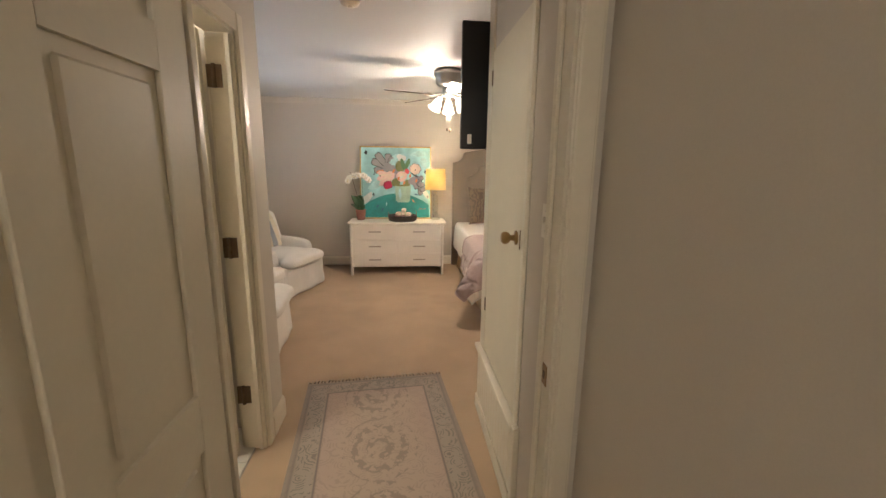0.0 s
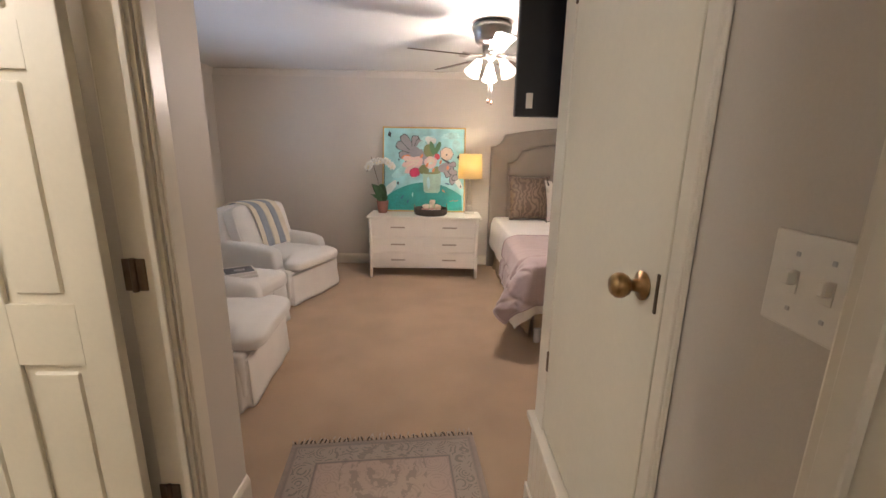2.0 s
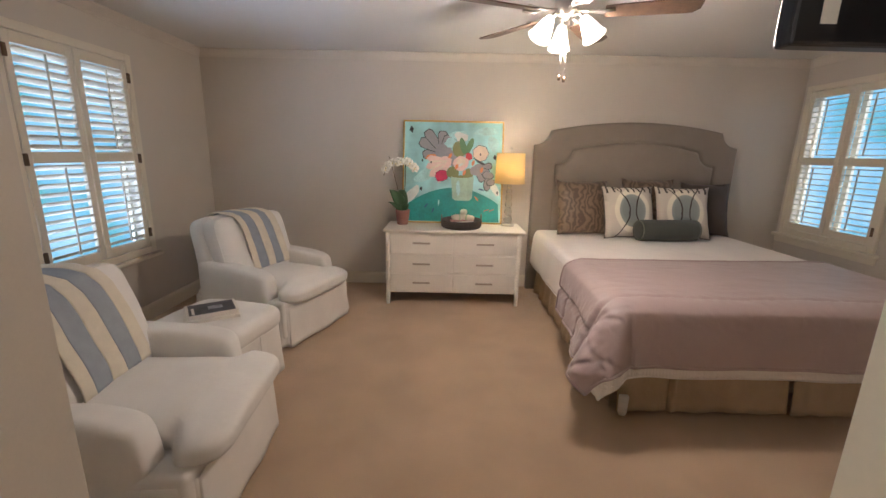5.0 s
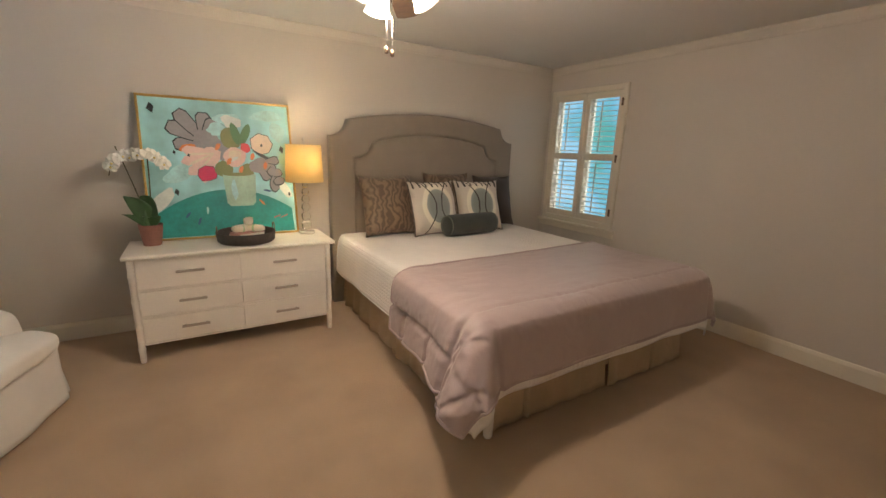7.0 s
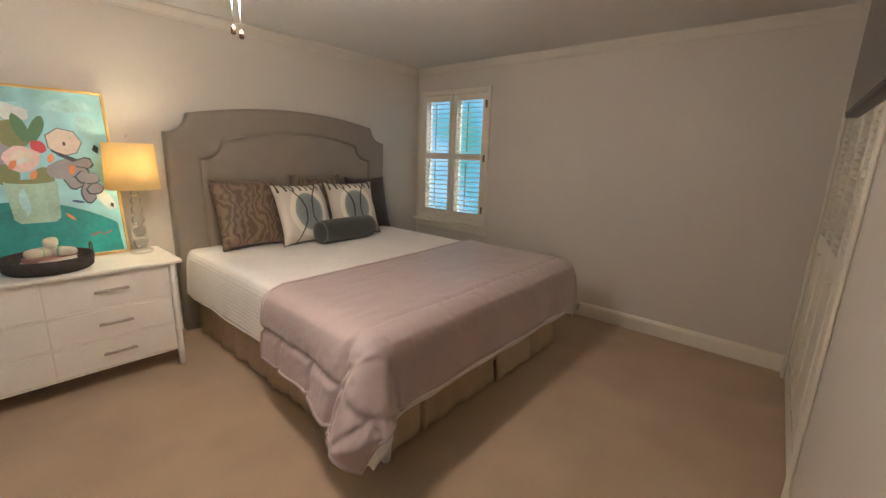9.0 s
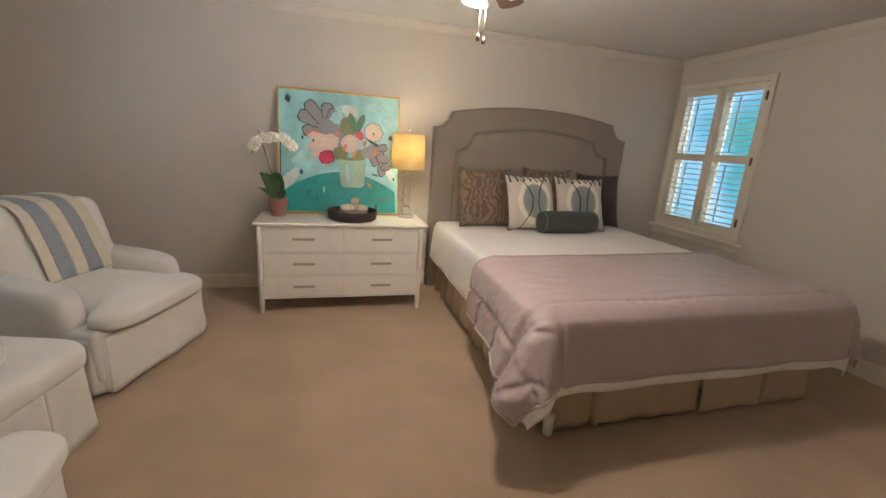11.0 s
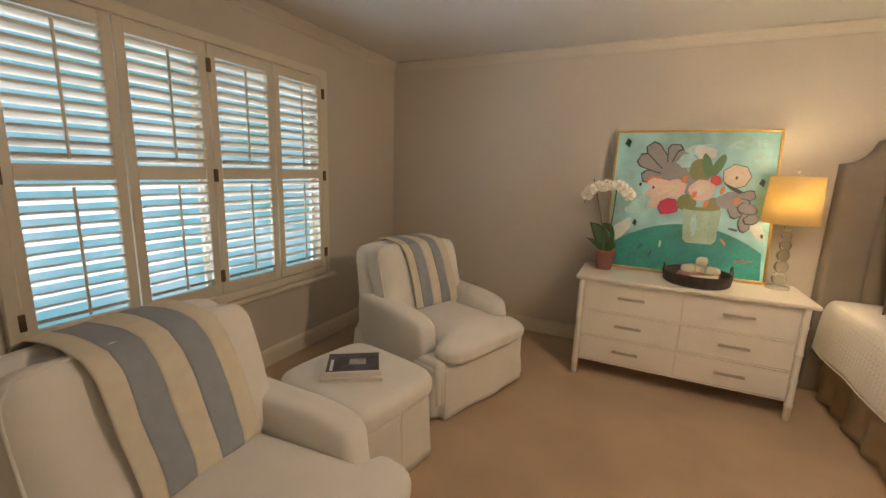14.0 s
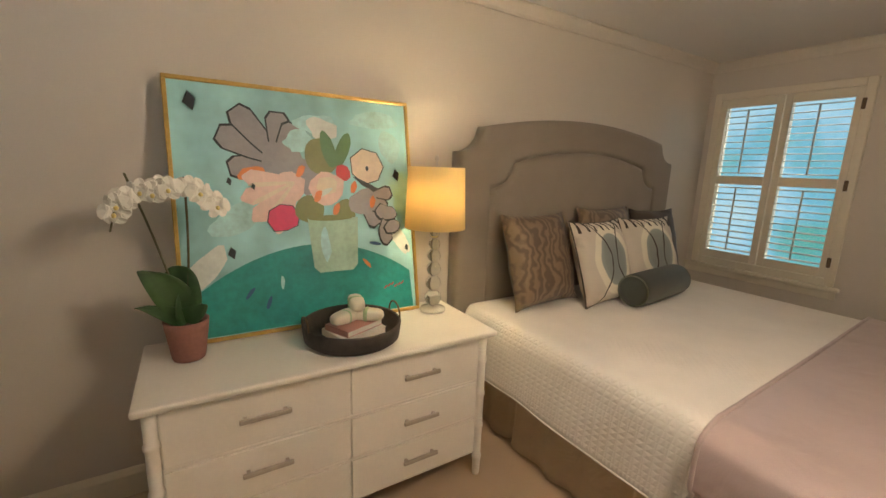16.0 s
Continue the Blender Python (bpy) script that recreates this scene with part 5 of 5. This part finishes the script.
# ---- ceiling fan ----
def ceiling_fan():
    f = thing("ceiling_fan", pose(0.78, 4.11, 0), "nickel ceiling fan with dark blades and lit glass shades", "ceiling fan")
    part("motor_housing", lathe([(0.001, H - 0.001), (0.125, H - 0.001), (0.150, H - 0.03), (0.150, H - 0.055), (0.135, H - 0.075), (0.125, H - 0.135), (0.09, H - 0.165), (0.001, H - 0.166)], 36), NICKEL, f, smooth=True)
    part("switch_housing", lathe([(0.001, H - 0.167), (0.062, H - 0.168), (0.065, H - 0.21), (0.05, H - 0.25), (0.03, H - 0.27), (0.001, H - 0.271)], 28), NICKEL, f, smooth=True)
    zb = H - 0.24

    def blade(u, v):
        r = 0.20 + 0.46 * u
        wdt = 0.052 + 0.018 * u
        if u > 0.9:
            wdt *= math.sqrt(max(0.02, 1 - ((u - 0.9) / 0.1) ** 2 * 0.8))
        s = (v - 0.5) * 2 * wdt
        return Vector((r, s, -s * 0.21))
    proto = mesh_of("blade", thick(sheet(16, 4, blade), 0.006), BLADE)
    iron = bmesh.new()
    add_tube(iron, [(0.06, 0, 0.012), (0.12, 0, 0.004), (0.20, 0.03, -0.006), (0.25, 0.03, 0.0)], 0.008, 6)
    add_tube(iron, [(0.12, 0, 0.004), (0.20, -0.03, -0.012), (0.25, -0.03, -0.010)], 0.008, 6)
    iron_mesh = mesh_of("blade_iron", iron, NICKEL, True)
    for k in range(5):
        bl = new("blade", proto)
        bl.parent = f
        bl.matrix_basis = pose(0, 0, zb, 0, 0, -16 + 72 * k)
        ir = new("blade_iron", iron_mesh)
        ir.parent = f
        ir.matrix_basis = pose(0, 0, zb, 0, 0, -16 + 72 * k)
    for k in range(3):
        a = radians(205 + 120 * k)
        c, s = math.cos(a), math.sin(a)
        part("arm", tube([(0.03 * c, 0.03 * s, H - 0.255), (0.075 * c, 0.075 * s, H - 0.250), (0.10 * c, 0.10 * s, H - 0.275)], 0.009, 8), NICKEL, f, smooth=True)
        sh = part("glass_shade", thick(lathe([(0.022, 0.0), (0.030, -0.02), (0.042, -0.06), (0.052, -0.10), (0.064, -0.125)], 24, close=False), 0.003), FROST, f, "lit frosted glass tulip shade", True, pose(0.10 * c, 0.10 * s, H - 0.275, 0, 0, math.degrees(a)) @ pose(0, 0, 0, 0, -32, 0))
        part("bulb", lathe([(0.001, -0.03), (0.015, -0.035), (0.026, -0.07), (0.02, -0.095), (0.001, -0.105)], 14), BULB, sh, smooth=True)
    for x, z in ((-0.012, 1.885), (0.016, 1.875)):
        part("pull_chain", tube([(x, 0, H - 0.27), (x, 0, z + 0.03)], 0.0018, 5), NICKEL, f)
        part("chain_knob", lathe([(0.001, z), (0.009, z + 0.004), (0.009, z + 0.024), (0.003, z + 0.032), (0.001, z + 0.032)], 12, (x, 0)), BRONZE, f, smooth=True)


FROST = emitter("lit_frosted_glass", (1.0, 0.86, 0.66), 3.0)
BULB = emitter("fan_bulb", (1.0, 0.86, 0.64), 14.0)
ceiling_fan()
lamp("fan_light", "POINT", (0.78, 4.11, 2.02), 57, WARM, 0.08)


# ---- television ----
def television():
    t = thing("television", pose(0.670, 2.338, 1.642, 0, 0, 1.7), "dark flat television on a wall bracket", "television")
    part("cabinet", box(0.0, -0.018, 0.0, 1.23, 0.018, 0.71, 0.006), BLACK, t)
    part("screen", box(0.010, 0.0185, 0.012, 1.22, 0.020, 0.70), SCREEN, t)
    part("rear_cover", box(0.20, -0.05, 0.08, 1.03, -0.0185, 0.55, 0.012), BLACK, t)
    part("sticker", box(0.04, -0.0195, 0.03, 0.065, -0.0182, 0.085), PAPER, t, "small pale sticker")
    part("bracket", box(0.45, -0.07, 0.22, 0.75, -0.0505, 0.42, 0.004), BLACK, t)
    part("bracket_arm", box(0.55, -0.108, 0.28, 0.62, -0.0705, 0.36, 0.004), BLACK, t)
    part("wall_plate", box(0.48, -0.118, 0.22, 0.70, -0.1085, 0.42, 0.002, 1), BLACK, t)


television()

# ---- rug ----
def rug():
    g = thing("rug", pose(0.19, 1.84, 0.001, 0, 0, 5.5), "faded oriental rug in beige and grey with fringe", "rug")
    m = mat("faded_rug_wool", (0.40, 0.32, 0.25), 0.95, 0.2, 9, 350, 0.8)
    nt = m.node_tree
    b, tc, sp = nt.nodes["Principled BSDF"], nt.nodes.new("ShaderNodeTexCoord"), nt.nodes.new("ShaderNodeSeparateXYZ")
    nt.links.new(tc.outputs["Object"], sp.inputs[0])

    def op(kind, a, k=None, c=None):
        n = nt.nodes.new("ShaderNodeMath")
        n.operation = kind
        for i, q in enumerate((a, k, c)):
            if isinstance(q, (int, float)):
                n.inputs[i].default_value = q
            elif q is not None:
                nt.links.new(q, n.inputs[i])
        return n.outputs[0]
    ax, ay = op("ABSOLUTE", sp.outputs["X"]), op("ABSOLUTE", sp.outputs["Y"])
    ex, ey = op("SUBTRACT", 0.475, ax), op("SUBTRACT", 0.75, ay)
    edge = op("MINIMUM", ex, ey)
    r = nt.nodes.new("ShaderNodeValToRGB")
    r.color_ramp.interpolation = "LINEAR"
    els = r.color_ramp.elements
    els[0].position, els[0].color = 0.0, (0.34, 0.28, 0.23, 1)
    els[1].position, els[1].color = 1.0, (0.46, 0.36, 0.28, 1)
    for p, c in ((0.05, (0.33, 0.27, 0.22, 1)), (0.10, (0.26, 0.22, 0.19, 1)), (0.14, (0.37, 0.31, 0.25, 1)), (0.50, (0.38, 0.32, 0.26, 1)), (0.53, (0.20, 0.17, 0.155, 1)), (0.57, (0.45, 0.345, 0.28, 1))):
        els.new(p).color = c
    nt.links.new(op("MULTIPLY", edge, 3.6), r.inputs[0])
    vo = nt.nodes.new("ShaderNodeTexVoronoi")
    vo.inputs["Scale"].default_value = 11
    nz = nt.nodes.new("ShaderNodeTexNoise")
    nz.inputs["Scale"].default_value, nz.inputs["Detail"].default_value = 26, 6
    for n in (vo, nz):
        nt.links.new(tc.outputs["Object"], n.inputs["Vector"])
    rad = op("SQRT", op("ADD", op("POWER", op("MULTIPLY", ax, 1.25), 2.0), op("POWER", op("PINGPONG", sp.outputs["Y"], 0.26), 2.0)))
    ring = op("SINE", op("MULTIPLY", op("ADD", rad, op("MULTIPLY", nz.outputs["Fac"], 0.10)), 62))
    inner = op("LESS_THAN", rad, 0.26)
    med = op("MULTIPLY", inner, op("MULTIPLY", op("GREATER_THAN", ring, 0.1), 0.48))
    zone = op("MULTIPLY", op("LESS_THAN", edge, 0.135), op("GREATER_THAN", edge, 0.04))
    mo = op("MULTIPLY", op("GREATER_THAN", op("SINE", op("MULTIPLY", vo.outputs["Distance"], 40)), 0.35), op("ADD", 0.22, op("MULTIPLY", zone, 0.45)))
    worn = op("MULTIPLY", op("MAXIMUM", med, mo), op("GREATER_THAN", nz.outputs["Fac"], 0.47))
    mix = nt.nodes.new("ShaderNodeMixRGB")
    mix.inputs[2].default_value = (0.185, 0.165, 0.145, 1)
    nt.links.new(worn, mix.inputs[0])
    nt.links.new(r.outputs[0], mix.inputs[1])
    nt.links.new(mix.outputs[0], b.inputs["Base Color"])

    def fn(u, v):
        return Vector(((u - 0.5) * 0.95, (v - 0.5) * 1.50, 0.008 + 0.002 * noise.noise(Vector((u * 4, v * 6, 1)))))
    part("rug_body", thick(sheet(24, 36, fn), 0.006), m, g)
    for name, tone, first in (("pale_fringe", (0.55, 0.47, 0.36), 0), ("dark_fringe", (0.10, 0.075, 0.055), 1)):
        fr = bmesh.new()
        for e in (-1, 1):
            for i in range(first, 78, 2):
                x = -0.47 + 0.94 * i / 77
                dx, ln = random.uniform(-0.014, 0.014), random.uniform(0.03, 0.06) * (0.6 if first else 1)
                add_tube(fr, [(x, e * 0.746, 0.008), (x + dx * 0.4, e * (0.748 + ln * 0.5), 0.009), (x + dx, e * (0.748 + ln), 0.004)], 0.0042, 4)
        tagged(part("fringe", fr, mat(name, tone, 0.95, 0.35, 40, 200, 0.4), g, "knotted fringe"), kind="stuff")


rug()

det = thing("smoke_detector", pose(0.03, 2.43, H - 0.001), "small white round smoke detector on the ceiling", "smoke detector")
part("housing", lathe([(0.001, 0), (0.055, 0), (0.057, -0.015), (0.048, -0.032), (0.02, -0.036), (0.001, -0.036)], 28), WHITE, det, smooth=True)
part("sensor_cap", lathe([(0.001, -0.0365), (0.018, -0.037), (0.016, -0.044), (0.001, -0.045)], 16), WHITE, det, smooth=True)
